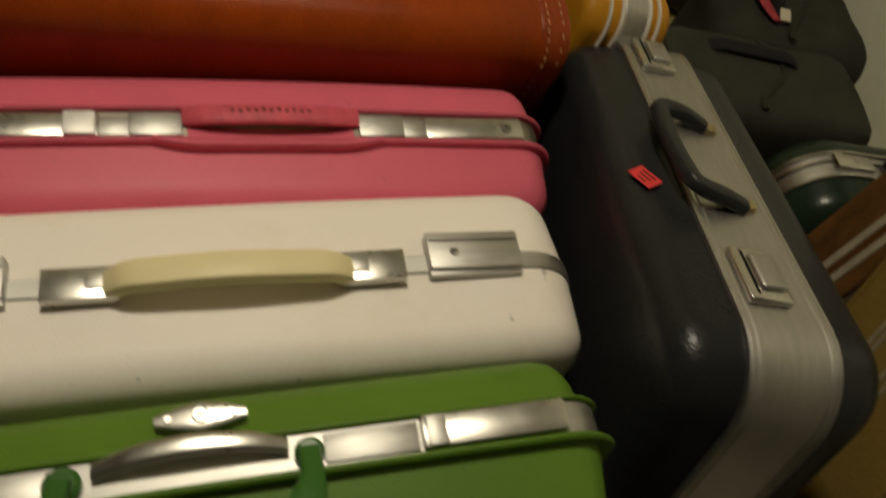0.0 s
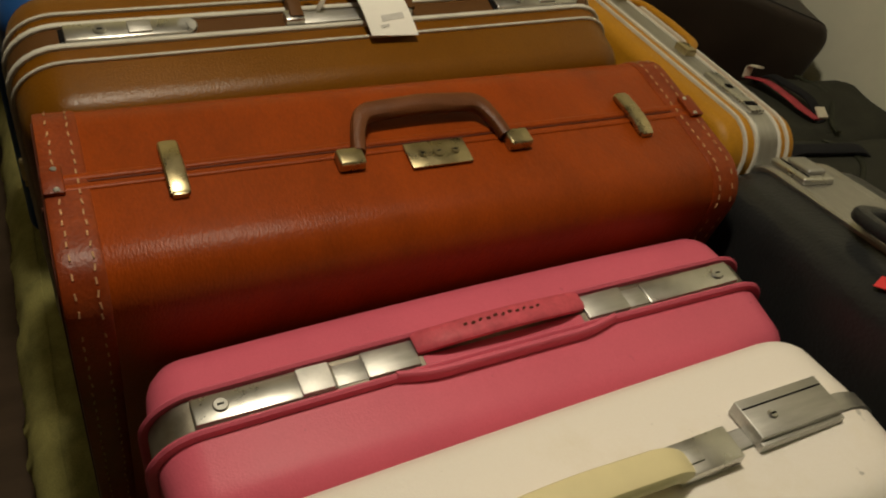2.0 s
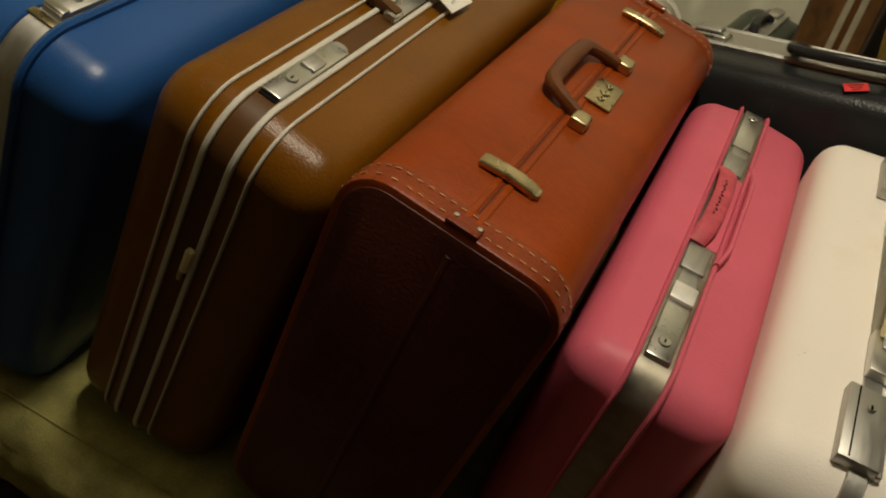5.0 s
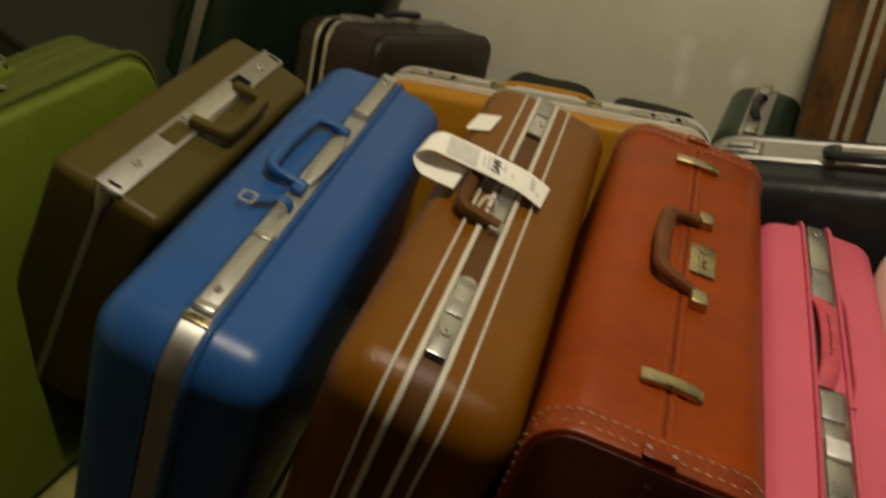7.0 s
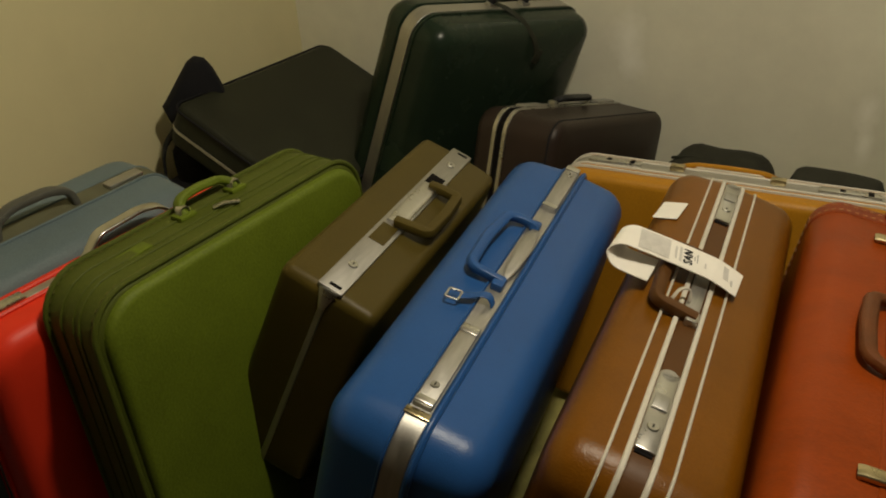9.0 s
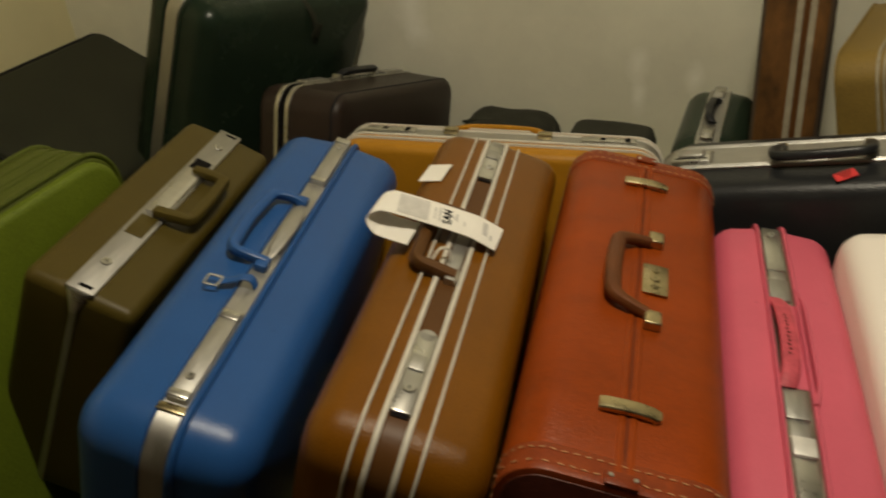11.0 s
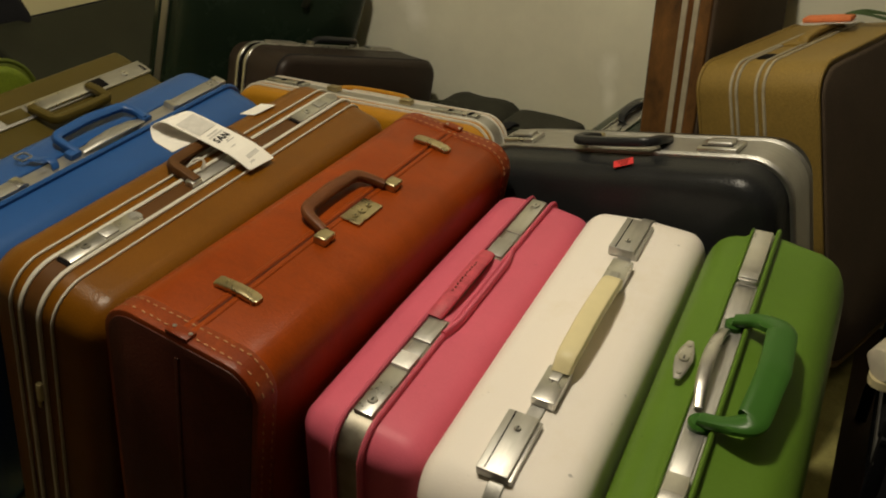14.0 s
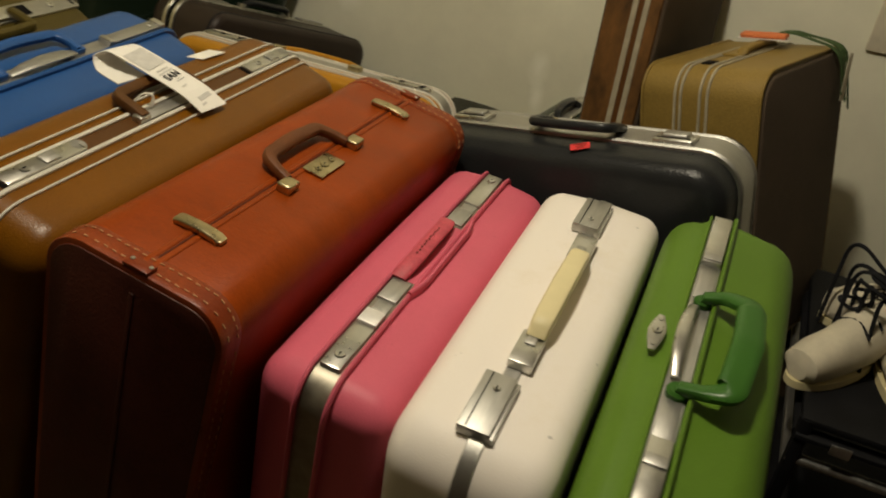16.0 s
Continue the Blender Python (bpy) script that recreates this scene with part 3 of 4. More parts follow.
    for y, rr in ((-0.020, 0.0042), (-0.004, 0.0060), (0.013, 0.0042)):
        part("lock_stud", disc(rr, 0.002, (0.019, y + 0.011, H + 0.004), bevel=0.0008), BRASS, plate)
        part("keyhole", block((0.0014, 0.004, 0.0006), (0.019, y + 0.011, H + 0.0061), 0), DARK, plate)
    return e


# brown striped case with an airline tag
def brown_case():
    c = CASES["brown"]
    L, H, W = c["L"], c["H"], c["W"]
    e = case("brown", "suitcase", "brown vinyl suitcase with four white piping stripes, leaning on its neighbour")
    R = 0.050
    part("shell", shell(L, H, R, 0.0, W / 2, 0.034, 0.004, crown=0.008), BROWN, e)
    part("shell", shell(L, H, R, -0.016, -W / 2, 0.034, 0.004, crown=0.008), BROWN, e)
    part("frame_band", ring(L, H, R, hoop(-0.019, 0.003, -0.010, 0.0006)), BROWN_BAND, e, "dark brown plastic frame band")
    for x, w, hi in ((-0.040, 0.0032, 0.0018), (-0.0225, 0.0058, 0.0035), (0.0055, 0.0058, 0.0035), (0.0245, 0.0032, 0.0018)):
        part("piping", ring(L, H, R, hoop(x - w / 2, x + w / 2, -0.006, hi, 0.001)), WHITELINE, e, "white plastic piping stripe")
    for y0, y1 in ((-0.281, -0.164), (0.180, 0.288)):
        latch = part("latch", block((0.021, y1 - y0, 0.005), (-0.0085, (y0 + y1) / 2, H + 0.003), 0.0015), CHROME, e)
        key_lock(latch, -0.0085, y0 + 0.032, H + 0.0052, 0.0062)
        part("latch_button", block((0.016, 0.022, 0.003), (-0.0085, y0 + 0.068, H + 0.0065), 0.001), METAL, latch)
        part("latch_end", disc(0.0100, 0.005, (-0.0085, y1 - 0.004, H + 0.0005), n=18, bevel=0.001), METAL, latch)
        part("latch_shadow_gap", block((0.018, 0.005, 0.003), (-0.0085, y0 - 0.002, H + 0.0005), 0.0005), DARK, latch)
    u = fillet([(-0.004, -0.058, H + 0.006), (-0.030, -0.057, H + 0.009), (-0.052, -0.055, H + 0.0095), (-0.054, 0.005, H + 0.0095), (-0.052, 0.066, H + 0.0095), (-0.030, 0.068, H + 0.009), (-0.004, 0.068, H + 0.006)], 0.012)
    part("grip", bar(u, (0.4, 0, 1), 0.014, 0.015, square=5), BROWN_BAND, e, "folded dark brown plastic handle")
    for y in (-0.060, 0.062):
        part("handle_post", block((0.015, 0.020, 0.010), (-0.006, y, H + 0.005), 0.002), CHROME, e)
    part("handle_plate", block((0.018, 0.110, 0.003), (-0.0085, 0.0, H + 0.0015), 0.001), METAL, e)
    part("tag_clip", bar(fillet([(-0.034, -0.040, H + 0.008), (-0.030, -0.030, H + 0.019), (-0.018, -0.024, H + 0.019), (-0.014, -0.032, H + 0.007)], 0.008), (0, 0.4, 1), 0.003, 0.005), WHITELINE, e)
    part("end_clip", block((0.009, 0.008, 0.032), (-0.001, -L / 2 - 0.004, H - 0.172), 0.003), CREAM_GRIP, e, "small yellowed plastic end clip")
    part("end_clip_foot", block((0.005, 0.005, 0.014), (-0.003, -L / 2 - 0.004, H - 0.195), 0.0015), BRASS, e)
    return e


def airline_tag():
    c = CASES["brown"]
    m = at_case("brown")
    H = c["H"]
    e = empty("luggage_tag", m @ Matrix.Translation((0, 0, H)), "looped white paper airline tag on the brown suitcase's handle", "tag")
    path = fillet([(0.034, 0.039, 0.007), (0.002, 0.036, 0.018), (-0.038, 0.031, 0.0225), (-0.080, 0.026, 0.026), (-0.112, 0.022, 0.028), (-0.126, 0.014, 0.017), (-0.112, 0.004, 0.004), (-0.088, -0.002, 0.007), (-0.066, -0.006, 0.010)], 0.011)
    bm = bmesh.new()
    wide = Vector((0.06, 1.0, -0.03)).normalized()
    loops = []
    for i, p in enumerate(path):
        d = (path[min(i + 1, len(path) - 1)] - path[max(i - 1, 0)]).normalized()
        n = d.cross(wide).normalized() * 0.0006
        wob = 0.0015 * math.sin(i * 1.7)
        w = wide * 0.0265
        loops.append([p - w - n, p - w + n, p + n + Vector((0, 0, wob * 0.4)), p + w + n, p + w - n, p - n + Vector((0, 0, wob * 0.4))])
    loft(bm, loops, cap_a=True, cap_b=True)
    part("paper_strip", bm, PAPER, e)
    # printing on the strip's upper side: the readable code, and bars where the print is too small to read
    spine = [Vector(p) for p in ((0.034, 0.039, 0.007), (0.002, 0.036, 0.018), (-0.038, 0.031, 0.0225), (-0.080, 0.026, 0.026), (-0.112, 0.022, 0.028))]

    def on_strip(k, f, side=0.0):
        a, b = spine[k], spine[k + 1]
        along = (a - b).normalized()
        across = (wide - along * wide.dot(along)).normalized()
        up = along.cross(across).normalized()
        if up.z < 0:
            up = -up
        base = Matrix(((*across, 0), (*across.cross(-up), 0), (*up, 0), (0, 0, 0, 1))).transposed()
        return Matrix.Translation(a.lerp(b, f) + across * side + up * 0.0013) @ base
    txt = bpy.data.curves.new("print", "FONT")
    txt.body, txt.size, txt.align_x, txt.align_y, txt.extrude, txt.space_character = "SAN", 0.0155, "CENTER", "CENTER", 0.0001, 1.12
    txt.offset = 0.0004
    ob = new("print", txt)
    ob.data.materials.append(INK)
    ob.parent = e
    ob.matrix_local = on_strip(1, 0.90)
    for k, f, side, w, h, mat in ((1, 0.62, 0.004, 0.018, 0.0012, GREYINK), (1, 0.70, 0.002, 0.008, 0.0012, GREYINK), (1, 0.36, -0.004, 0.010, 0.002, PALEINK), (2, 0.14, 0.0, 0.032, 0.0030, PALEINK), (2, 0.28, 0.0, 0.026, 0.0025, PALEINK),
                                  (0, 0.62, 0.004, 0.026, 0.007, PALEINK), (0, 0.36, -0.008, 0.010, 0.003, PALEINK), (2, 0.74, 0.0, 0.042, 0.0235, PALEINK), (3, 0.25, 0.0, 0.042, 0.0160, PALEINK)):
        q = part("print_bar", block((w, h, 0.0003), (0, 0, 0), 0), mat, e)
        q.matrix_local = on_strip(k, f, side)
    s = tagged(link("sticker", block((0.034, 0.048, 0.0006), (0, 0, 0), 0), PAPER), "small blank white paper sticker on brown vinyl", "sticker")
    s.matrix_world = m @ Matrix.Translation((-0.0765, 0.176, H - 0.0072)) @ Matrix.Rotation(radians(-24), 4, "Y") @ Matrix.Rotation(radians(-8), 4, "Z")


# blue hard case
def blue_case():
    c = CASES["blue"]
    L, H, W = c["L"], c["H"], c["W"]
    e = case("blue", "suitcase", "bright blue moulded hard-shell suitcase with metal band, leaning sideways")
    R, cx = 0.050, -0.001
    part("shell", shell(L, H, R, cx + 0.012, W / 2, 0.040, 0.004, crown=0.008), BLUE, e)
    part("shell", shell(L, H, R, cx - 0.012, -W / 2, 0.040, 0.004, crown=0.008), BLUE, e)
    part("frame_band", ring(L, H, R, hoop(cx - 0.013, cx + 0.013, -0.010, 0.0015)), METAL, e, "brushed metal frame band")
    part("rim", ring(L, H, R, hoop(cx + 0.0135, cx + 0.0215, -0.010, 0.0075, 0.003)), BLUE, e)
    part("rim", ring(L, H, R, hoop(cx - 0.0165, cx - 0.0130, -0.010, 0.0035, 0.0015)), BLUE, e)
    for y0, y1, k in ((-0.282, -0.138, -0.250), (0.160, 0.300, 0.270)):
        latch = part("latch", block((0.022, y1 - y0, 0.008), (cx, (y0 + y1) / 2, H + 0.004), 0.0018), METAL, e)
        key_lock(latch, cx, k, H + 0.008, 0.0050)
        part("latch_lip", block((0.022, 0.010, 0.004), (cx, y0 + 0.006, H + 0.0085), 0.0012), CHROME, latch)
        part("latch_lip", block((0.022, 0.014, 0.003), (cx, y1 - 0.010, H + 0.0085), 0.0012), CHROME, latch)
    part("band_clip", block((0.030, 0.010, 0.003), (cx, -0.290, H + 0.0015), 0.001), BRASS, e)
    leaf = [(cx + 0.001, -0.030, H + 0.004), (cx + 0.002, -0.006, H + 0.010), (cx + 0.003, 0.034, H + 0.013), (cx + 0.002, 0.074, H + 0.010), (cx + 0.001, 0.098, H + 0.004)]
    part("handle_plate", bar(leaf, (1, 0, 0), 0.020, 0.005, taper=lambda t: (0.45 + 0.65 * math.sin(math.pi * t), 1)), METAL, e, "pointed grey metal handle plate")
    u = fillet([(cx, -0.040, H + 0.007), (-0.020, -0.042, H + 0.010), (-0.046, -0.040, H + 0.012), (-0.049, 0.030, H + 0.013), (-0.042, 0.098, H + 0.012), (-0.020, 0.104, H + 0.010), (cx, 0.102, H + 0.007)], 0.018)
    part("grip", bar(u, (0.45, 0, 1), 0.013, 0.012, taper=lambda t: (1.0, 0.9 + 0.4 * math.sin(math.pi * t) ** 2), square=3), BLUE, e, "folded blue plastic carrying handle")
    part("handle_post", block((0.016, 0.022, 0.012), (cx - 0.002, -0.046, H + 0.006), 0.003), BLUE, e)
    part("handle_post", block((0.014, 0.020, 0.010), (cx - 0.002, 0.106, H + 0.005), 0.003), BLUE, e)
    strap = bar(fillet([(cx + 0.006, -0.086, H + 0.003), (cx + 0.001, -0.084, H + 0.012), (-0.010, -0.086, H + 0.014), (-0.022, -0.092, H + 0.009), (-0.036, -0.098, H + 0.006)], 0.010), (0, 1, 0), 0.013, 0.003)
    st = part("tag_strap", strap, BLUE, e, "blue leather tag strap with buckle")
    loop = fillet([(-0.034, -0.108, H + 0.007), (-0.050, -0.110, H + 0.007), (-0.050, -0.092, H + 0.007), (-0.034, -0.090, H + 0.007), (-0.034, -0.108, H + 0.007)], 0.003)
    part("buckle", bar(loop, (0, 0, 1), 0.003, 0.003), CHROME, st)
    return e


# olive-brown attache case
def attache_case():
    c = CASES["attache"]
    L, H, W = c["L"], c["H"], c["W"]
    e = case("attache", "briefcase", "olive-brown vinyl attache case with metal frame, tipped against the blue suitcase", "briefcase")
    R = 0.016
    part("shell", shell(L, H, R, 0.004, W / 2, 0.014, 0.002), OLIVE_BROWN, e)
    part("shell", shell(L, H, R, -0.004, -W / 2, 0.014, 0.002), OLIVE_BROWN, e)
    part("frame_band", ring(L, H, R, hoop(-0.0045, 0.0045, -0.010, 0.0014)), METAL, e, "narrow metal frame band")
    part("top_rail", block((0.035, L - 0.008, 0.006), (0.0, 0, H + 0.0012), 0.0012), METAL, e, "flat brushed metal top rail")
    for s in (-1, 1):
        part("slot", block((0.017, 0.006, 0.002), (0.003, s * (L / 2 - 0.013), H + 0.0036), 0.0005), DARK, e)
        part("rail_tip", bar([(0.0, s * (L / 2 - 0.002), H + 0.001), (0.0, s * (L / 2 + 0.001), H - 0.010), (0.0, s * (L / 2 + 0.0015), H - 0.028)], (1, 0, 0), 0.028, 0.003, taper=lambda t: (1.0 - 0.68 * t, 1)), CHROME, e)
    for y in (-0.165, 0.172):
        key_lock(e, 0.0, y, H + 0.0042, 0.0070)
    for y0, y1 in ((-0.100, -0.052), (0.092, 0.122)):
        part("slot", block((0.024, y1 - y0, 0.003), (0.000, (y0 + y1) / 2, H + 0.0036), 0.0005), OLIVE_BROWN if y0 < 0 else DARK, e)
    part("handle_plate", bar([(0.002, -0.045, H + 0.006), (0.002, -0.020, H + 0.008), (0.002, 0.020, H + 0.009), (0.002, 0.060, H + 0.009), (0.002, 0.085, H + 0.006)], (1, 0, 0), 0.026, 0.007, square=4), CHROME, e, "bright chrome handle plate")
    u = fillet([(0.002, -0.044, H + 0.010), (0.022, -0.044, H + 0.014), (0.050, -0.040, H + 0.017), (0.052, 0.020, H + 0.018), (0.048, 0.078, H + 0.017), (0.022, 0.080, H + 0.014), (0.002, 0.080, H + 0.010)], 0.008)
    part("grip", bar(u, (-0.4, 0, 1), 0.013, 0.016, square=6), OLIVE_BROWN, e, "folded olive-brown rectangular handle")
    return e


# moss-green soft case
def moss_case():
    c = CASES["moss"]
    L, H, W = c["L"], c["H"], c["W"]
    e = case("moss", "suitcase", "moss-green soft vinyl suitcase with piped edges and stitched sides")
    R = 0.060
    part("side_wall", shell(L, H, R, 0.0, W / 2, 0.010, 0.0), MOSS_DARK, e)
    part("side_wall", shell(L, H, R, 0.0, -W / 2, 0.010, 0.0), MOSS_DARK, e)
    for s in (-1, 1):
        part("cover", shell(L - 0.010, H - 0.010, R, s * (W / 2 - 0.006), s * (W / 2 + 0.012), 0.012, 0.002, crown=0.008), MOSS, e).location.z = 0.005
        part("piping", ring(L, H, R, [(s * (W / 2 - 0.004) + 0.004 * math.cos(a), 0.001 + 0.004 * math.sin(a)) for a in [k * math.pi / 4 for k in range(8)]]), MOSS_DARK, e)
    for x in (-0.020, 0.016):
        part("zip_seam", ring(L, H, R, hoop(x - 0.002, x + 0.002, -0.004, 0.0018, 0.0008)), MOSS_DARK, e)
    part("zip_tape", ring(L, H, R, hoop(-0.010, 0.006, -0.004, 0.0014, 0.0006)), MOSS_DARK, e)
    for x in (-W / 2 + 0.010, W / 2 - 0.012):
        bm = bmesh.new()
        pts = outline(L + 0.001, H + 0.001, R, -0.0005, n=16, k=70)
        dist, last = 0.0, None
        for i, (y, z) in enumerate(pts):
            dist += math.hypot(y - last[0], z - last[1]) if last else 0
            last = (y, z)
            if dist > 0.0085 and z > H * 0.2:
                ny, nz = pts[(i + 1) % len(pts)]
                box(bm, (0.0016, 0.0046, 0.0012), (x, y, z), 0, Matrix.Rotation(math.atan2(nz - z, ny - y), 4, "X"))
                dist = 0.0
        tagged(part("stitching", bm, MOSSTHREAD, e), kind="stuff")
    u = fillet([(-0.020, -0.034, H + 0.002), (-0.028, -0.034, H + 0.014), (-0.034, -0.022, H + 0.021), (-0.036, 0.010, H + 0.022), (-0.033, 0.044, H + 0.020), (-0.026, 0.056, H + 0.013), (-0.020, 0.058, H + 0.002)], 0.012)
    part("grip", bar(u, (1, 0, 0.3), 0.018, 0.012), MOSS, e, "moss-green vinyl carrying handle")
    for y in (-0.034, 0.058):
        tab = part("handle_tab", block((0.024, 0.028, 0.008), (-0.020, y, H + 0.003), 0.003), MOSS, e)
        part("tab_ring", bar(fillet([(-0.020, y - 0.008, H + 0.006), (-0.021, y - 0.006, H + 0.016), (-0.021, y + 0.006, H + 0.016), (-0.020, y + 0.008, H + 0.006)], 0.005), (1, 0, 0), 0.012, 0.003, seg=8), CHROME, tab)
    part("zip_pull", bar(fillet([(0.000, 0.000, H + 0.004), (0.010, 0.012, H + 0.008), (0.020, 0.030, H + 0.005)], 0.005), (0, 0, 1), 0.003, 0.010), CHROME, e)
    part("name_plate", block((0.022, 0.085, 0.003), (-0.004, -0.150, H - 0.0015), 0.001, Matrix.Rotation(radians(4), 4, "X")), MOSS, e)
    return e


def red_case():
    c = CASES["red"]
    L, H, W = c["L"], c["H"], c["W"]
    e = case("red", "suitcase", "bright red moulded hard-shell suitcase with chrome handle")
    R = 0.055
    part("shell", shell(L, H, R, 0.006, W / 2, 0.030, 0.003), RED, e)
    part("shell", shell(L, H, R, -0.006, -W / 2, 0.030, 0.003), RED, e)
    part("frame_band", ring(L, H, R, hoop(-0.0075, 0.0075, -0.010, 0.001)), METAL, e)
    part("rim", ring(L, H, R, hoop(-0.016, -0.009, -0.006, 0.004, 0.002)), RED, e)
    part("rim", ring(L, H, R, hoop(0.009, 0.016, -0.006, 0.004, 0.002)), RED, e)
    u = fillet([(0.0, -0.086, H + 0.004), (0.0, -0.064, H + 0.006), (-0.004, -0.036, H + 0.033), (-0.006, 0.036, H + 0.036), (-0.004, 0.064, H + 0.030), (0.0, 0.086, H + 0.006), (0.0, 0.100, H + 0.004)], 0.010)
    part("grip", bar(u, (1, 0, 0), 0.017, 0.006, square=5), CHROME, e, "bent chrome carrying handle")
    for y0, y1 in ((-0.225, -0.155), (0.155, 0.225)):
        part("latch", block((0.018, y1 - y0, 0.006), (0.0, (y0 + y1) / 2, H + 0.003), 0.002), CHROME, e)
    return e


def grey_case():
    c = CASES["grey"]
    L, H, W = c["L"], c["H"], c["W"]
    e = case("grey", "suitcase", "grey-blue vinyl suitcase with grey plastic handle beside the wall")
    R = 0.050
    part("shell", shell(L, H, R, 0.010, W / 2, 0.036, 0.002, crown=0.01), GREYBLUE, e)
    part("shell", shell(L, H, R, -0.020, -W / 2, 0.036, 0.002, crown=0.01), GREYBLUE, e)
    part("frame_band", ring(L, H, R, hoop(-0.022, 0.013, -0.010, 0.0015)), GREYBAND, e, "olive-grey frame band")
    part("rim", ring(L, H, R, hoop(-0.026, -0.022, -0.006, 0.003, 0.001)), GREYBLUE, e)
    part("rim", ring(L, H, R, hoop(0.013, 0.017, -0.006, 0.003, 0.001)), GREYBLUE, e)
    u = fillet([(0.0, 0.030, H + 0.002), (-0.004, 0.034, H + 0.022), (-0.006, 0.060, H + 0.034), (-0.006, 0.120, H + 0.034), (-0.004, 0.148, H + 0.022), (0.0, 0.152, H + 0.002)], 0.016)
    part("grip", bar(u, (1, 0, 0), 0.018, 0.011, square=4), GREYGRIP, e, "dull grey plastic carrying handle")
    for y0, y1 in ((0.205, 0.265), (-0.06, 0.005)):
        part("latch", block((0.020, y1 - y0, 0.007), (0.0, (y0 + y1) / 2, H + 0.004), 0.002), METAL, e)
    return e


# black case with the broad aluminium frame
def black_case():
    c = CASES["black"]
    L, H, W = c["L"], c["H"], c["W"]
    e = case("black", "suitcase", "black grained hard-shell suitcase with broad aluminium frame and black handle")
    R, a = 0.062, 0.041
    part("shell", shell(L - 0.006, H - 0.006, R, a, W / 2, 0.034, 0.004, crown=0.010), BLACK, e).location.z = 0.003
    part("shell", shell(L - 0.006, H - 0.006, R, -a, -W / 2, 0.034, 0.004, crown=0.010), BLACK, e).location.z = 0.003
    prof = [(-a, -0.012), (-a, 0.001), (-a + 0.002, 0.003), (-a + 0.004, 0.003), (-a + 0.005, 0.0016), (-a + 0.007, 0.0016), (-a + 0.008, 0.0026), (-a + 0.010, 0.0026), (-a + 0.011, 0.0015),
            (a - 0.011, 0.0015), (a - 0.010, 0.0026), (a - 0.008, 0.0026), (a - 0.007, 0.0016), (a - 0.005, 0.0016), (a - 0.004, 0.003), (a - 0.002, 0.003), (a, 0.001), (a, -0.012)]
    part("frame_band", ring(L, H, R, prof), METAL, e, "broad ribbed aluminium frame")
    for y in (-0.194, 0.156):
        latch = part("latch", block((0.040, 0.062, 0.008), (0.010, y, H + 0.005), 0.003, None, 3), CHROME, e)
        part("latch_dome", block((0.024, 0.040, 0.008), (0.006, y, H + 0.010), 0.0035, None, 3), METAL, latch)
        part("latch_gap", block((0.002, 0.050, 0.002), (0.021, y, H + 0.0088), 0), DARK, latch)
    u = fillet([(-0.010, -0.062, H + 0.004), (0.015, -0.068, H + 0.014), (0.046, -0.066, H + 0.018), (0.052, -0.004, H + 0.020), (0.046, 0.062, H + 0.020), (0.015, 0.064, H + 0.014), (-0.010, 0.062, H + 0.004)], 0.020)
    part("grip", bar(u, (-0.3, 0, 1), 0.015, 0.020, square=2.6), BLACK, e, "folded black plastic carrying handle")
    for y in (-0.060, 0.060):
        part("handle_mount", block((0.014, 0.014, 0.008), (-0.016, y, H + 0.004), 0.002), BRASS, e)
    t = tagged(link("price_tag", block((0.0008, 0.030, 0.016), (0, 0, 0), 0), REDTAG), "small red price label stuck on black suitcase", "label")
    t.matrix_world = at_case("black") @ Matrix.Translation((0.0755, 0.030, H - 0.0035)) @ Matrix.Rotation(radians(-72), 4, "Y") @ Matrix.Rotation(radians(26), 4, "X")
    for k in range(3):
        part("print_bar", block((0.0003, 0.020 - 0.005 * k, 0.0016), (0.0006, 0.0, 0.0045 - 0.0045 * k), 0), SEAMDARK, t)
    return e


def mustard_case():
    c = CASES["yellow"]
    L, H, W = c["L"], c["H"], c["W"]
    e = case("yellow", "suitcase", "mustard-yellow vinyl suitcase with white piping behind the row")
    R = 0.045
    part("shell", shell(L, H, R, 0.012, W / 2, 0.016, 0.003), YELLOW, e)
    part("shell", shell(L, H, R, -0.020, -W / 2, 0.016, 0.003), YELLOW, e)
    part("frame_band", ring(L, H, R, hoop(-0.020, 0.012, -0.010, 0.0012)), METAL, e)
    for x, w in ((0.032, 0.003), (0.015, 0.005), (-0.022, 0.005), (-0.036, 0.003)):
        part("piping", ring(L, H, R, hoop(x - w / 2, x + w / 2, -0.006, 0.0028, 0.001)), WHITELINE, e)
    for y in (-0.185, 0.185):
        latch = part("latch", block((0.022, 0.090, 0.006), (-0.004, y, H + 0.003), 0.0015), CHROME, e)
        part("latch_slot", block((0.018, 0.008, 0.002), (-0.004, y + 0.03, H + 0.006), 0.0004), DARK, latch)
        part("latch_slot", block((0.010, 0.008, 0.002), (-0.004, y - 0.01, H + 0.006), 0.0004), DARK, latch)
    u = fillet([(-0.012, -0.080, H + 0.004), (-0.026, -0.074, H + 0.003), (-0.045, -0.056, H + 0.002), (-0.050, 0.0, H + 0.002), (-0.045, 0.056, H + 0.002), (-0.026, 0.074, H + 0.003), (-0.012, 0.080, H + 0.004)], 0.02)
    part("grip", bar(u, (1, 0, 0.3), 0.018, 0.010), YELLOW, e, "tan vinyl carrying handle")
    for y in (-0.080, 0.080):
        part("handle_mount", block((0.018, 0.024, 0.010), (-0.010, y, H + 0.005), 0.002), BRASS, e)
    return e


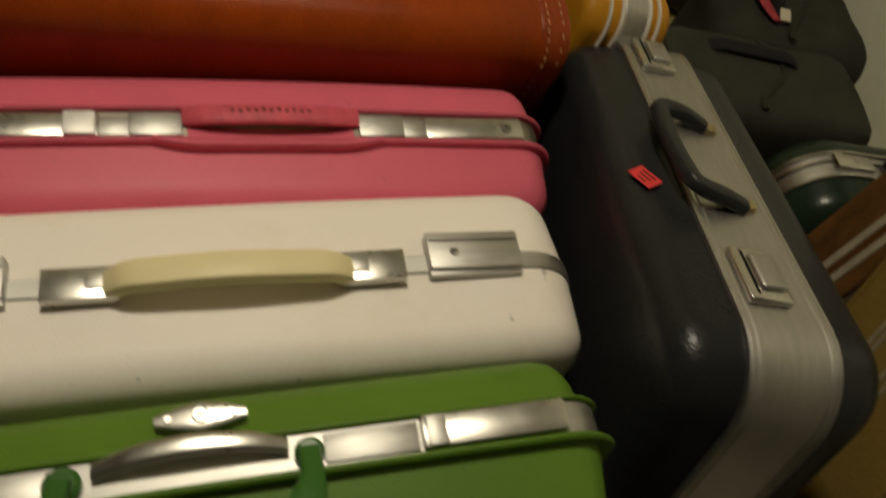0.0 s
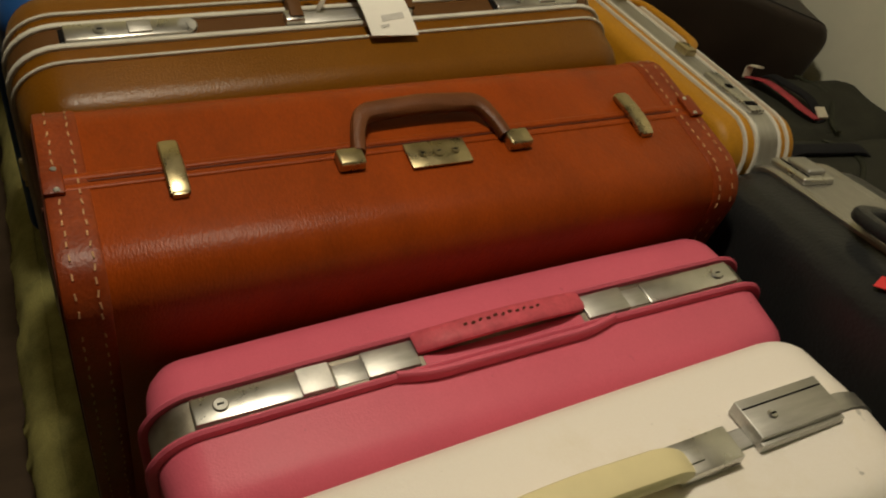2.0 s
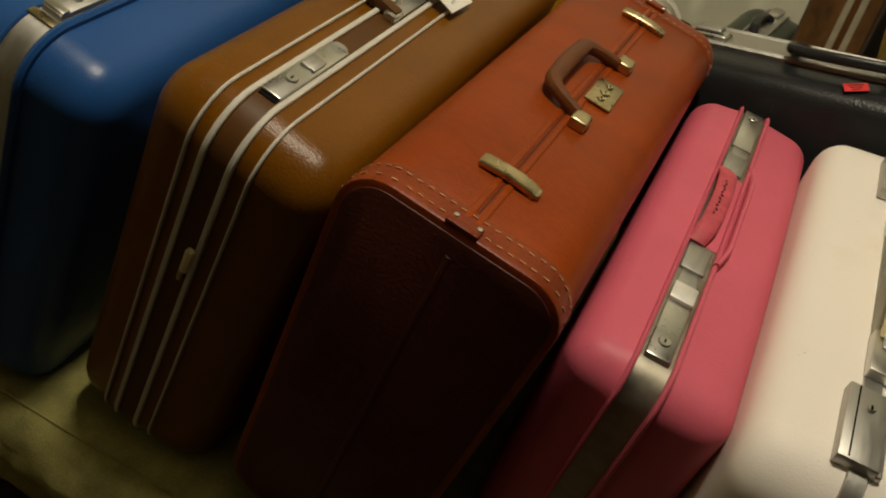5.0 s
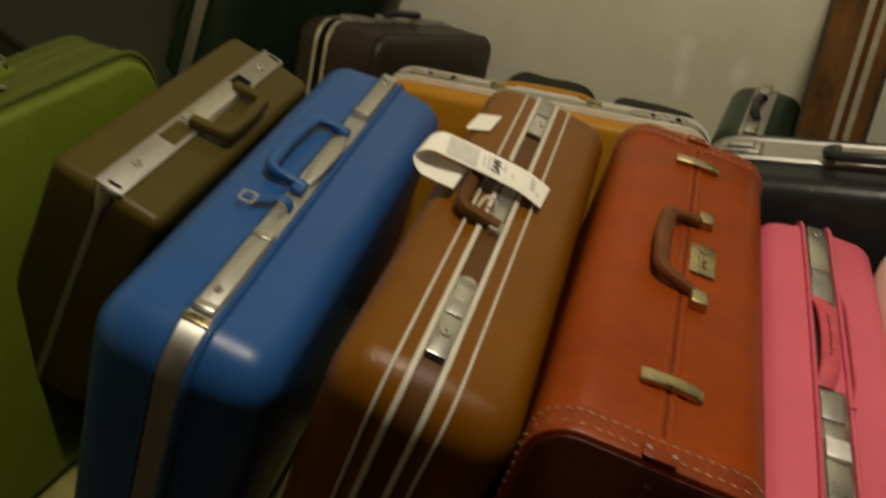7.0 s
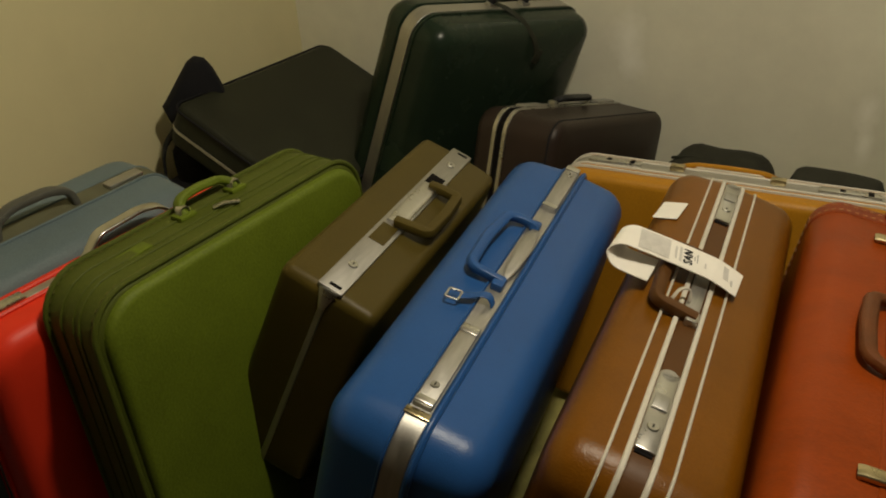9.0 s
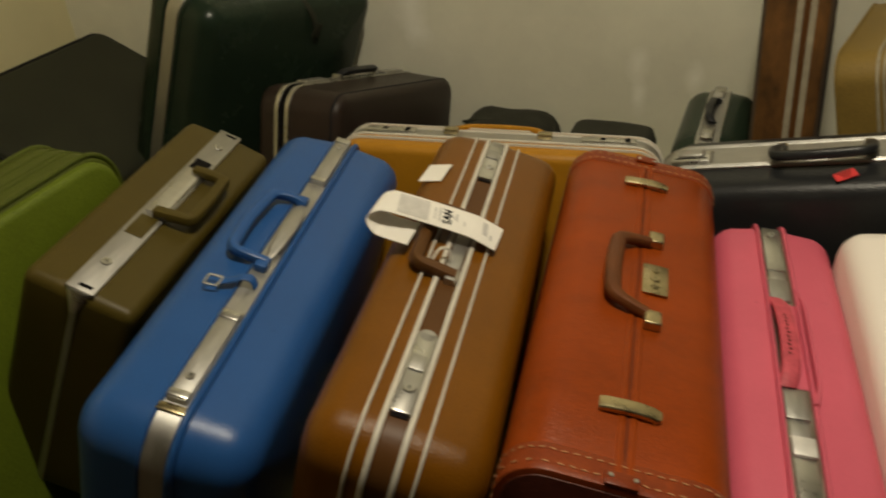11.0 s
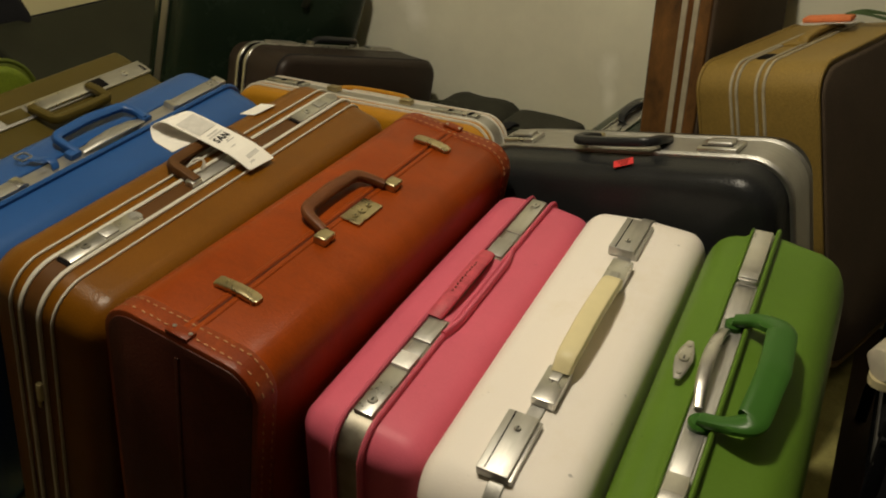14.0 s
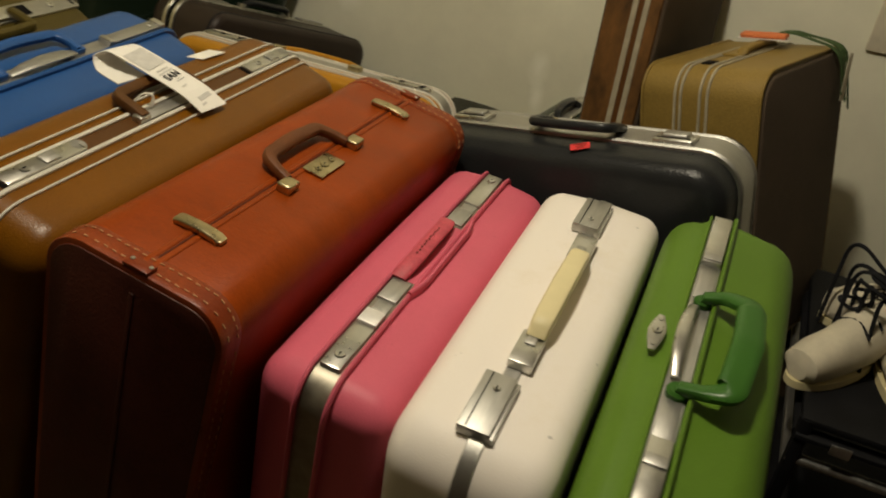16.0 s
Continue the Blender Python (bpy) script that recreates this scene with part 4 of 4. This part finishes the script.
def tall_case():
    c = CASES["tall"]
    L, H, W = c["L"], c["H"], c["W"]
    e = case("tall", "suitcase", "glossy dark green hard-shell suitcase with metal band, tipped against the wall")
    R = 0.055
    part("shell", shell(L, H, R, 0.018, W / 2, 0.045, 0.004, crown=0.014), TALLGREEN, e)
    part("shell", shell(L, H, R, -0.018, -W / 2, 0.045, 0.004, crown=0.014), TALLGREEN, e)
    part("frame_band", ring(L, H, R, hoop(-0.017, 0.017, -0.010, 0.002)), METAL, e, "dull metal frame band")
    for x in (-0.026, 0.026):
        part("rim", ring(L, H, R, hoop(x - 0.003, x + 0.003, -0.006, 0.003, 0.001)), TALLGREEN, e)
    u = fillet([(0.0, -0.030, H + 0.002), (0.0, -0.034, H + 0.022), (0.0, -0.020, H + 0.034), (0.0, 0.070, H + 0.035), (0.0, 0.086, H + 0.024), (0.0, 0.082, H + 0.002)], 0.018)
    part("grip", bar(u, (1, 0, 0), 0.018, 0.013), BLACK, e, "black plastic carrying handle")
    for y in (-0.030, 0.082):
        part("handle_mount", block((0.020, 0.030, 0.010), (0.0, y, H + 0.004), 0.003), METAL, e)
    strap = bar(fillet([(0.006, -0.030, H + 0.010), (0.030, -0.020, H + 0.012), (0.070, 0.010, H - 0.002), (W / 2 + 0.008, 0.036, H - 0.040), (W / 2 + 0.018, 0.044, H - 0.070)], 0.03), (0, 0.9, 0.4), 0.013, 0.003)
    st = part("tag_strap", strap, CHARCOAL, e, "dark green hanging tag strap")
    part("tag_end", block((0.003, 0.022, 0.034), (W / 2 + 0.019, 0.046, H - 0.074), 0.001, Matrix.Rotation(radians(-16), 4, "X")), CHARCOAL, st)
    return e


def small_case():
    c = CASES["small"]
    L, H, W = c["L"], c["H"], c["W"]
    e = case("small", "suitcase", "dark brown vinyl suitcase with twin chrome bands, resting on the pile")
    R = 0.050
    part("shell", shell(L, H, R, -0.020, W / 2, 0.022, 0.004, crown=0.004), DARKBROWN, e)
    part("shell", shell(L, H, R, -0.045, -W / 2, 0.022, 0.004), DARKBROWN, e)
    part("piping", ring(L, H, R, [(W / 2 - 0.018 + 0.003 * math.cos(k * math.pi / 4), -0.006 + 0.003 * math.sin(k * math.pi / 4)) for k in range(8)]), SOOT, e)
    for x in (-0.020, -0.045):
        part("frame_band", ring(L, H, R, hoop(x - 0.005, x + 0.005, -0.006, 0.003, 0.001)), CHROME, e)
    part("frame_gap", ring(L, H, R, hoop(-0.040, -0.025, -0.006, 0.0005)), DARK, e)
    for y in (-0.175, 0.175):
        part("latch", block((0.028, 0.085, 0.008), (-0.032, y, H + 0.004), 0.002), METAL, e)
    u = fillet([(-0.032, -0.078, H + 0.004), (-0.024, -0.070, H + 0.018), (-0.008, -0.050, H + 0.022), (-0.006, 0.050, H + 0.022), (-0.024, 0.070, H + 0.018), (-0.032, 0.078, H + 0.004)], 0.014)
    part("grip", bar(u, (0.6, 0, 1), 0.014, 0.016), BLACK, e, "black vinyl carrying handle")
    for y in (-0.078, 0.078):
        part("handle_mount", block((0.020, 0.016, 0.014), (-0.032, y, H + 0.006), 0.002), CHROME, e)
    return e


def tan_case():
    c = CASES["tan"]
    L, H, W = c["L"], c["H"], c["W"]
    e = case("tan", "suitcase", "tan vinyl suitcase with shade-darkened taupe fabric faces and metal bands")
    R, r = 0.050, 0.016
    part("side_wall", shell(L, H, R, 0.0, W / 2 - 0.006, 0.004, 0.0, crown=0.0), TAN, e)
    part("side_wall", shell(L, H, R, 0.0, -W / 2 + 0.006, 0.004, 0.0, crown=0.0), TAN, e)
    for s in (-1, 1):
        part("face_panel", shell(L - 0.008, H - 0.008, R, s * (W / 2 - 0.010), s * W / 2, 0.008, 0.003, crown=0.008), SHADED_TAUPE, e, "speckled fabric face panel with its shade put into the taupe").location.z = 0.004
        part("piping", ring(L, H, R, [(s * (W / 2 - 0.006) + 0.003 * math.cos(k * math.pi / 4), 0.0005 + 0.003 * math.sin(k * math.pi / 4)) for k in range(8)]), TAN, e)
    for x in (-0.045, -0.034, 0.002, 0.016):
        part("frame_band", ring(L, H, R, hoop(x - 0.0026, x + 0.0026, -0.006, 0.003, 0.001)), PALESTRIPE, e, "dull brass-coloured band")
    part("latch_slot", block((0.020, 0.030, 0.003), (-0.016, -L / 2 + 0.070, H + 0.0015), 0.001), DARK, e)
    part("frame_cover", block((0.040, 0.18, 0.006), (-0.016, 0.05, H + 0.002), 0.002), TAN, e)
    u = fillet([(-0.004, -0.020, H + 0.002), (-0.004, -0.016, H + 0.008), (-0.004, 0.010, H + 0.012), (-0.004, 0.080, H + 0.012), (-0.004, 0.110, H + 0.008), (-0.004, 0.114, H + 0.002)], 0.014)
    part("grip", bar(u, (1, 0, 0), 0.020, 0.012), TAN, e)
    return e


def tan_case_ribbon():
    m = at_case("tan")
    H, W = CASES["tan"]["H"], CASES["tan"]["W"]
    e = empty("luggage_tag", m @ Matrix.Translation((0, 0, H)), "dark green ribbon with an orange paper tag on the tan suitcase", "tag")
    part("paper_label", block((0.085, 0.040, 0.009), (-0.004, 0.075, 0.0255), 0.0035, pose(0, 0, 0, -2, 3, 12)), material("orange_paper", (0.75, 0.22, 0.08), 0.8, vary=0.15, scale=40), e, "orange printed paper label")
    part("paper_label", block((0.092, 0.046, 0.001), (-0.004, 0.075, 0.0190), 0.0004, pose(0, 0, 0, -3, 3, 9)), PAPER, e)
    ribbon = material("dark_green_ribbon", (0.045, 0.080, 0.025), 0.7, vary=0.25, scale=40)
    rnd = random.Random(5)
    for k in range(5):
        y = 0.085 + 0.012 * k
        pts = [(-0.004, y, 0.020), (0.030, y + rnd.uniform(-0.01, 0.02), 0.024 + rnd.uniform(0, 0.010)), (0.080, y + rnd.uniform(0, 0.03), 0.016), (W / 2 + 0.010, y + 0.02, 0.000), (W / 2 + 0.018, y + 0.02 + rnd.uniform(-0.01, 0.02), -0.050 - 0.018 * k)]
        part("ribbon", bar(fillet(pts, 0.03), (0, 1, 0.2), 0.009, 0.002), ribbon, e)
    part("paper_label", block((0.001, 0.022, 0.090), (W / 2 + 0.020, 0.135, -0.055), 0.0004, pose(0, 0, 0, -8, 4, 0)), OFFWHITE, e)


def upright_case():
    c = CASES["upright"]
    L, H, W = c["L"], c["H"], c["W"]
    e = case("upright", "suitcase", "mottled brown suitcase with pale twin stripes, on end against the wall")
    R = 0.040
    part("side_wall", shell(L, H, R, 0.0, W / 2 - 0.006, 0.004, 0.0, crown=0.0), WOODBROWN, e)
    part("side_wall", shell(L, H, R, 0.0, -W / 2 + 0.006, 0.004, 0.0, crown=0.0), WOODBROWN, e)
    for s in (-1, 1):
        part("face_panel", shell(L - 0.006, H - 0.006, R, s * (W / 2 - 0.010), s * W / 2, 0.010, 0.003, crown=0.006), SHADED_TAUPE, e, "face panel with its shade put into the dark taupe").location.z = 0.003
    for x in (0.004, 0.026):
        part("piping", ring(L, H, R, hoop(x - 0.0055, x + 0.0055, -0.006, 0.0025, 0.001)), PALESTRIPE, e, "pale dull stripe")
    part("frame_band", ring(L, H, R, hoop(0.0095, 0.0205, -0.006, 0.001, 0.0005)), BROWN_BAND, e)
    part("foot", block((0.050, 0.020, 0.012), (0.003, -L / 2 - 0.006, 0.06), 0.004), DARK, e)
    return e


for build in (pink_case, cream_case, green_case, leather_case, brown_case, airline_tag, blue_case, attache_case, moss_case, red_case, grey_case, black_case, mustard_case,
              tall_case, small_case, tan_case, tan_case_ribbon, upright_case):
    build()


# ---- the pile along the walls ----
def soft_box(size, at, bevel, wob=0.01, seed=1.0, turn=None):
    bm = bmesh.new()
    made = bmesh.ops.create_cube(bm, size=1)["verts"]
    bmesh.ops.subdivide_edges(bm, edges=bm.edges[:], cuts=9, use_grid_fill=True)
    sx, sy, sz = (v / 2 for v in size)
    for v in bm.verts:
        p = Vector((v.co.x * 2 * sx, v.co.y * 2 * sy, v.co.z * 2 * sz))
        q = Vector((max(-sx + bevel, min(sx - bevel, p.x)), max(-sy + bevel, min(sy - bevel, p.y)), max(-sz + bevel, min(sz - bevel, p.z))))
        d = p - q
        p = q + d.normalized() * bevel if d.length > 1e-6 else p
        v.co = p + p.normalized() * wob * noise.noise(p * 9 + Vector((seed, seed * 2, 0)))
    bmesh.ops.transform(bm, matrix=Matrix.Translation(at) @ (turn or Matrix()), verts=bm.verts[:])
    return bm


def flat_case():
    m = Matrix.Translation((-1.865, 0.868, 0.412)) @ Matrix(((0.452, 0.03, -0.88, 0), (0.039, 0.998, 0.0535, 0), (0.88, -0.06, 0.45, 0), (0, 0, 0, 1)))
    e = empty("suitcase", m, "charcoal vinyl suitcase lying tilted on a black bag by the wall", "suitcase")
    L, H = 0.62, 0.42
    part("shell", shell(L, H, 0.035, 0.055, 0.115, 0.018, 0.003, crown=0.006), CHARCOAL, e)
    part("shell", shell(L, H, 0.035, 0.045, 0.0, 0.018, 0.003, crown=0.0), CHARCOAL, e)
    part("frame_band", ring(L, H, 0.035, hoop(0.046, 0.054, -0.006, 0.001)), METAL, e)
    part("piping", ring(L, H, 0.035, [(0.104 + 0.003 * math.cos(k * math.pi / 4), 0.001 + 0.003 * math.sin(k * math.pi / 4)) for k in range(8)]), SOOT, e)


def bag(name, size, at, bevel, label, mat, turn=0.0, wob=0.012, seed=1.0, zipped=True):
    e = empty(name, Matrix.Translation(at) @ Matrix.Rotation(radians(turn), 4, "Z"), label, "bag")
    part("body", soft_box(size, (0, 0, size[2] / 2), bevel, wob, seed), mat, e)
    if not zipped:
        return e
    zip_pts = [(-size[0] * 0.40 + size[0] * 0.8 * i / 12, 0.03 * math.sin(i * 0.4), size[2] + 0.0) for i in range(13)]
    part("zip", bar(zip_pts, (0, 1, 0), 0.012, 0.006, seg=8), CHARCOAL, e)
    return e


def shoulder_bag():
    """A limp bag slumped against the wall, its flap standing up in a peak."""
    e = empty("shoulder_bag", Matrix.Translation((-2.283, 0.640, MZ)) @ Matrix.Rotation(radians(43), 4, "Z"), "black cloth shoulder bag slumped against the wall, its flap peaked", "bag")
    part("body", soft_box((0.17, 0.11, 0.30), (0.085, 0, 0.15), 0.045, 0.016, 5.0), SOOT, e)
    edge = [(0.000, 0.385), (0.012, 0.400), (0.050, 0.450), (0.078, 0.486), (0.098, 0.497), (0.120, 0.490), (0.135, 0.465), (0.148, 0.430), (0.160, 0.380), (0.160, 0.240), (0.030, 0.240), (0.024, 0.310), (0.010, 0.350)]
    bm = bmesh.new()
    loops = []
    for y, k in ((-0.022, 0.90), (-0.015, 0.97), (0.0, 1.0), (0.015, 0.97), (0.022, 0.90)):
        loops.append([(0.085 + (x - 0.085) * k, y + 0.010 * noise.noise((x * 22, z * 22, 4.0)), 0.36 + (z - 0.36) * k) for x, z in edge])
    loft(bm, loops, cap_a=True, cap_b=True)
    part("flap", bm, SOOT, e, smooth=50)
    part("strap", bar(fillet([(-0.010, -0.03, 0.02), (-0.035, -0.04, 0.16), (-0.020, -0.03, 0.29), (0.020, -0.01, 0.33)], 0.06), (0, 1, 0.2), 0.035, 0.008), SOOT, e)


flat_case()
bag("duffel_bag", (0.30, 0.66, 0.200), (-2.180, 0.745, MZ), 0.06, "black fabric duffel bag under a tilted suitcase", SOOT, 0, 0.010, 2.0)
shoulder_bag()
a = bag("travel_bag", (0.25, 0.31, 0.222), (-1.052, 1.10, MZ - 0.014), 0.055, "olive-grey fabric travel bag with a red ribbon", OLIVEGREY, -12, 0.012, 3.0)
red_ribbon = material("red_ribbon", (0.42, 0.055, 0.070), 0.6, vary=0.25, scale=60)
part("ribbon", bar(fillet([(-0.080, -0.120, 0.229), (-0.045, -0.105, 0.242), (0.000, -0.085, 0.237), (0.040, -0.070, 0.231), (0.062, -0.050, 0.225)], 0.02), (0.35, -0.9, 0.2), 0.030, 0.004), red_ribbon, a, "red ribbon tied on the handle")
part("ribbon_end", bar(fillet([(-0.085, -0.122, 0.227), (-0.092, -0.118, 0.249), (-0.070, -0.110, 0.255)], 0.01), (0.35, -0.9, 0.2), 0.026, 0.004), OFFWHITE, a, "white printed ribbon end")
part("ribbon_end", block((0.024, 0.020, 0.005), (0.050, -0.040, 0.232), 0.0015, Matrix.Rotation(0.4, 4, "Y")), OFFWHITE, a)
part("grip", bar(fillet([(-0.09, -0.09, 0.217), (-0.07, -0.08, 0.240), (0.02, -0.05, 0.244), (0.06, -0.04, 0.217)], 0.02), (0.3, -0.9, 0), 0.022, 0.008), SOOT, a)
b2 = bag("soft_case", (0.19, 0.34, 0.268), (-0.800, 0.885, MZ), 0.030, "dark olive-grey fabric case lying on the mattress", OLIVEGREY, -9, 0.006, 4.0)
part("grip", bar(fillet([(-0.045, -0.10, 0.262), (-0.045, -0.08, 0.276), (-0.040, 0.04, 0.276), (-0.040, 0.06, 0.262)], 0.012), (1, 0, 0), 0.026, 0.008), SOOT, b2)


def train_case():
    c = CASES["train"]
    L, H, W = c["L"], c["H"], c["W"]
    e = empty("suitcase", at_case("train"), "glossy black hard case with chrome bands behind the aluminium-framed one", "suitcase", "suitcases on the mattress")
    R = 0.085
    part("shell", shell(L, H, R, 0.012, W / 2, 0.040, 0.003), TALLGREEN, e)
    part("shell", shell(L, H, R, -0.024, -W / 2, 0.040, 0.003), TALLGREEN, e)
    part("frame_band", ring(L, H, R, hoop(-0.024, 0.012, -0.010, 0.0008)), METAL, e)
    for x in (-0.026, -0.012, 0.014):
        part("rim", ring(L, H, R, hoop(x - 0.003, x + 0.003, -0.006, 0.004, 0.0015)), CHROME, e)
    part("latch", block((0.024, 0.060, 0.010), (-0.008, -0.105, H + 0.001), 0.003), CHROME, e)
    part("latch", block((0.024, 0.060, 0.010), (-0.008, 0.110, H + 0.001), 0.003), CHROME, e)
    u = fillet([(-0.006, -0.055, H + 0.004), (-0.014, -0.045, H + 0.012), (-0.018, 0.000, H + 0.016), (-0.014, 0.045, H + 0.012), (-0.006, 0.055, H + 0.004)], 0.02)
    part("grip", bar(u, (1, 0, 0), 0.018, 0.013), BLACK, e, "black plastic carrying handle")


train_case()

# support hidden in the gap under the tipped briefcase
tagged(link("rolled_blanket", soft_box((0.10, 0.36, 0.20), (-1.455, 0.13, MZ + 0.10), 0.045, 0.006, 8.0), SOOT), "dark rolled blanket wedged under the tipped briefcase", "blanket")


# ---- black rack and white boots beside the mattress ----
def rack():
    e = empty("low_rack", Matrix.Translation((0.215, 0.70, 0.0)), "low black metal rack with worn silver rails", "rack")
    for x in (-0.19, 0.19):
        for y in (-0.26, 0.26):
            part("leg", bar([(x, y, 0.0), (x, y, 0.425)], (1, 0, 0), 0.024, 0.024), RACKBLACK, e)
    for y in (-0.26, 0.26):
        part("rail", bar([(-0.20, y, 0.340), (0.20, y, 0.340)], (0, 1, 0), 0.020, 0.014), METAL if y < 0 else RACKBLACK, e)
        part("rail", bar([(-0.20, y, 0.392), (0.20, y, 0.392)], (0, 1, 0), 0.030, 0.016), RACKBLACK, e)
    for x in (-0.19, 0.19):
        part("rail", bar([(x, -0.26, 0.392), (x, 0.26, 0.392)], (1, 0, 0), 0.030, 0.016), RACKBLACK, e)
        part("rail", bar([(x, -0.26, 0.300), (x, 0.26, 0.300)], (1, 0, 0), 0.016, 0.014), METAL, e)
    part("shelf", block((0.40, 0.54, 0.014), (0, 0, 0.422), 0.004), RACKBLACK, e)
    part("shelf", block((0.36, 0.50, 0.010), (0, 0, 0.10), 0.003), RACKBLACK, e)
    part("tape_patch", block((0.032, 0.003, 0.020), (-0.13, -0.277, 0.392), 0.001), METAL, e)


rack()


def boot(m, label):
    e = empty("boot", m, label, "boot", "white boots on the rack")
    secs = [((-0.095, 0, 0.030), 0.020, 0.016), ((-0.085, 0, 0.034), 0.033, 0.030), ((-0.045, 0, 0.042), 0.040, 0.040), ((0.0, 0, 0.046), 0.041, 0.045), ((0.045, 0.0, 0.055), 0.042, 0.052), ((0.085, 0, 0.075), 0.046, 0.056), ((0.120, 0, 0.098), 0.050, 0.052), ((0.150, 0, 0.118), 0.052, 0.046)]
    bm = bmesh.new()
    loops = []
    for i, (p, ry, rz) in enumerate(secs):
        tilt = radians(8 * i)
        loops.append([(p[0] - math.sin(tilt) * rz * math.sin(a), p[1] + ry * math.cos(a) * (1 + 0.06 * math.sin(3 * a + i)), max(0.008, p[2] + rz * math.cos(tilt) * math.sin(a))) for a in [2 * math.pi * k / 24 for k in range(24)]])
    loft(bm, loops, cap_a=True)
    part("upper", bm, OFFWHITE, e)
    sole = bmesh.new()
    loft(sole, [[(0.01 + 0.112 * math.cos(a), 0.040 * math.sin(a) * (1 - 0.12 * math.cos(a)), z) for a in [2 * math.pi * k / 28 for k in range(28)]] for z in (0.0, 0.010, 0.014)], cap_a=True, cap_b=True)
    part("sole", sole, CREAM_GRIP, e, "yellowed rubber sole")
    cuff = bmesh.new()
    loft(cuff, [[(0.150 - math.sin(radians(56)) * 0.040 * math.sin(a) + k, 0.047 * math.cos(a), 0.118 + 0.040 * math.cos(radians(56)) * math.sin(a) + k * 0.5) for a in [2 * math.pi * j / 24 for j in range(24)]] for k in (-0.03, 0.001)], cap_a=True)
    part("lining", cuff, SOOT, e, "black lining")
    for k in range(4):
        x = 0.02 + 0.026 * k
        part("lace", bar(fillet([(x, -0.034, 0.085 + 0.014 * k), (x + 0.006, 0.0, 0.106 + 0.014 * k), (x, 0.034, 0.085 + 0.014 * k)], 0.02), (1, 0, 0.4), 0.005, 0.004, seg=8), SOOT, e)
    return e


boot(pose(0.050, 0.585, 0.429, 0, 0, 52), "white canvas boot with yellowed sole on the black rack")
boot(pose(0.170, 0.600, 0.429, 0, 0, 100), "white canvas boot with black laces on the black rack")
boot(pose(0.125, 0.790, 0.429, 0, 0, 20), "white canvas boot with black laces behind another boot")


def cord():
    rnd = random.Random(11)
    e = empty("cord", Matrix.Translation((0.12, 0.66, 0.43)), "tangle of black cord heaped among the boots", "cord")
    for k in range(7):
        pts = [(rnd.uniform(-0.10, 0.10), rnd.uniform(-0.08, 0.08), rnd.uniform(0.10, 0.20)) for _ in range(5)]
        pts = [(pts[0][0], pts[0][1], 0.006)] + pts + [(pts[-1][0] + 0.02, pts[-1][1], 0.006)]
        part("strand", bar(fillet(pts, 0.05, 8), (0.3, 0.5, 0.8), 0.007, 0.007, seg=8), SOOT, e)


cord()


def wall_plate():
    e = empty("socket_plate", Matrix.Translation((0.040, WY1 - 0.0005, 0.890)), "cream plastic wall plate with a raised centre", "switch")
    part("plate", block((0.095, 0.010, 0.165), (0, -0.005, 0), 0.004), OFFWHITE, e)
    part("rocker", block((0.040, 0.008, 0.070), (0, -0.012, 0), 0.003), OFFWHITE, e)


wall_plate()
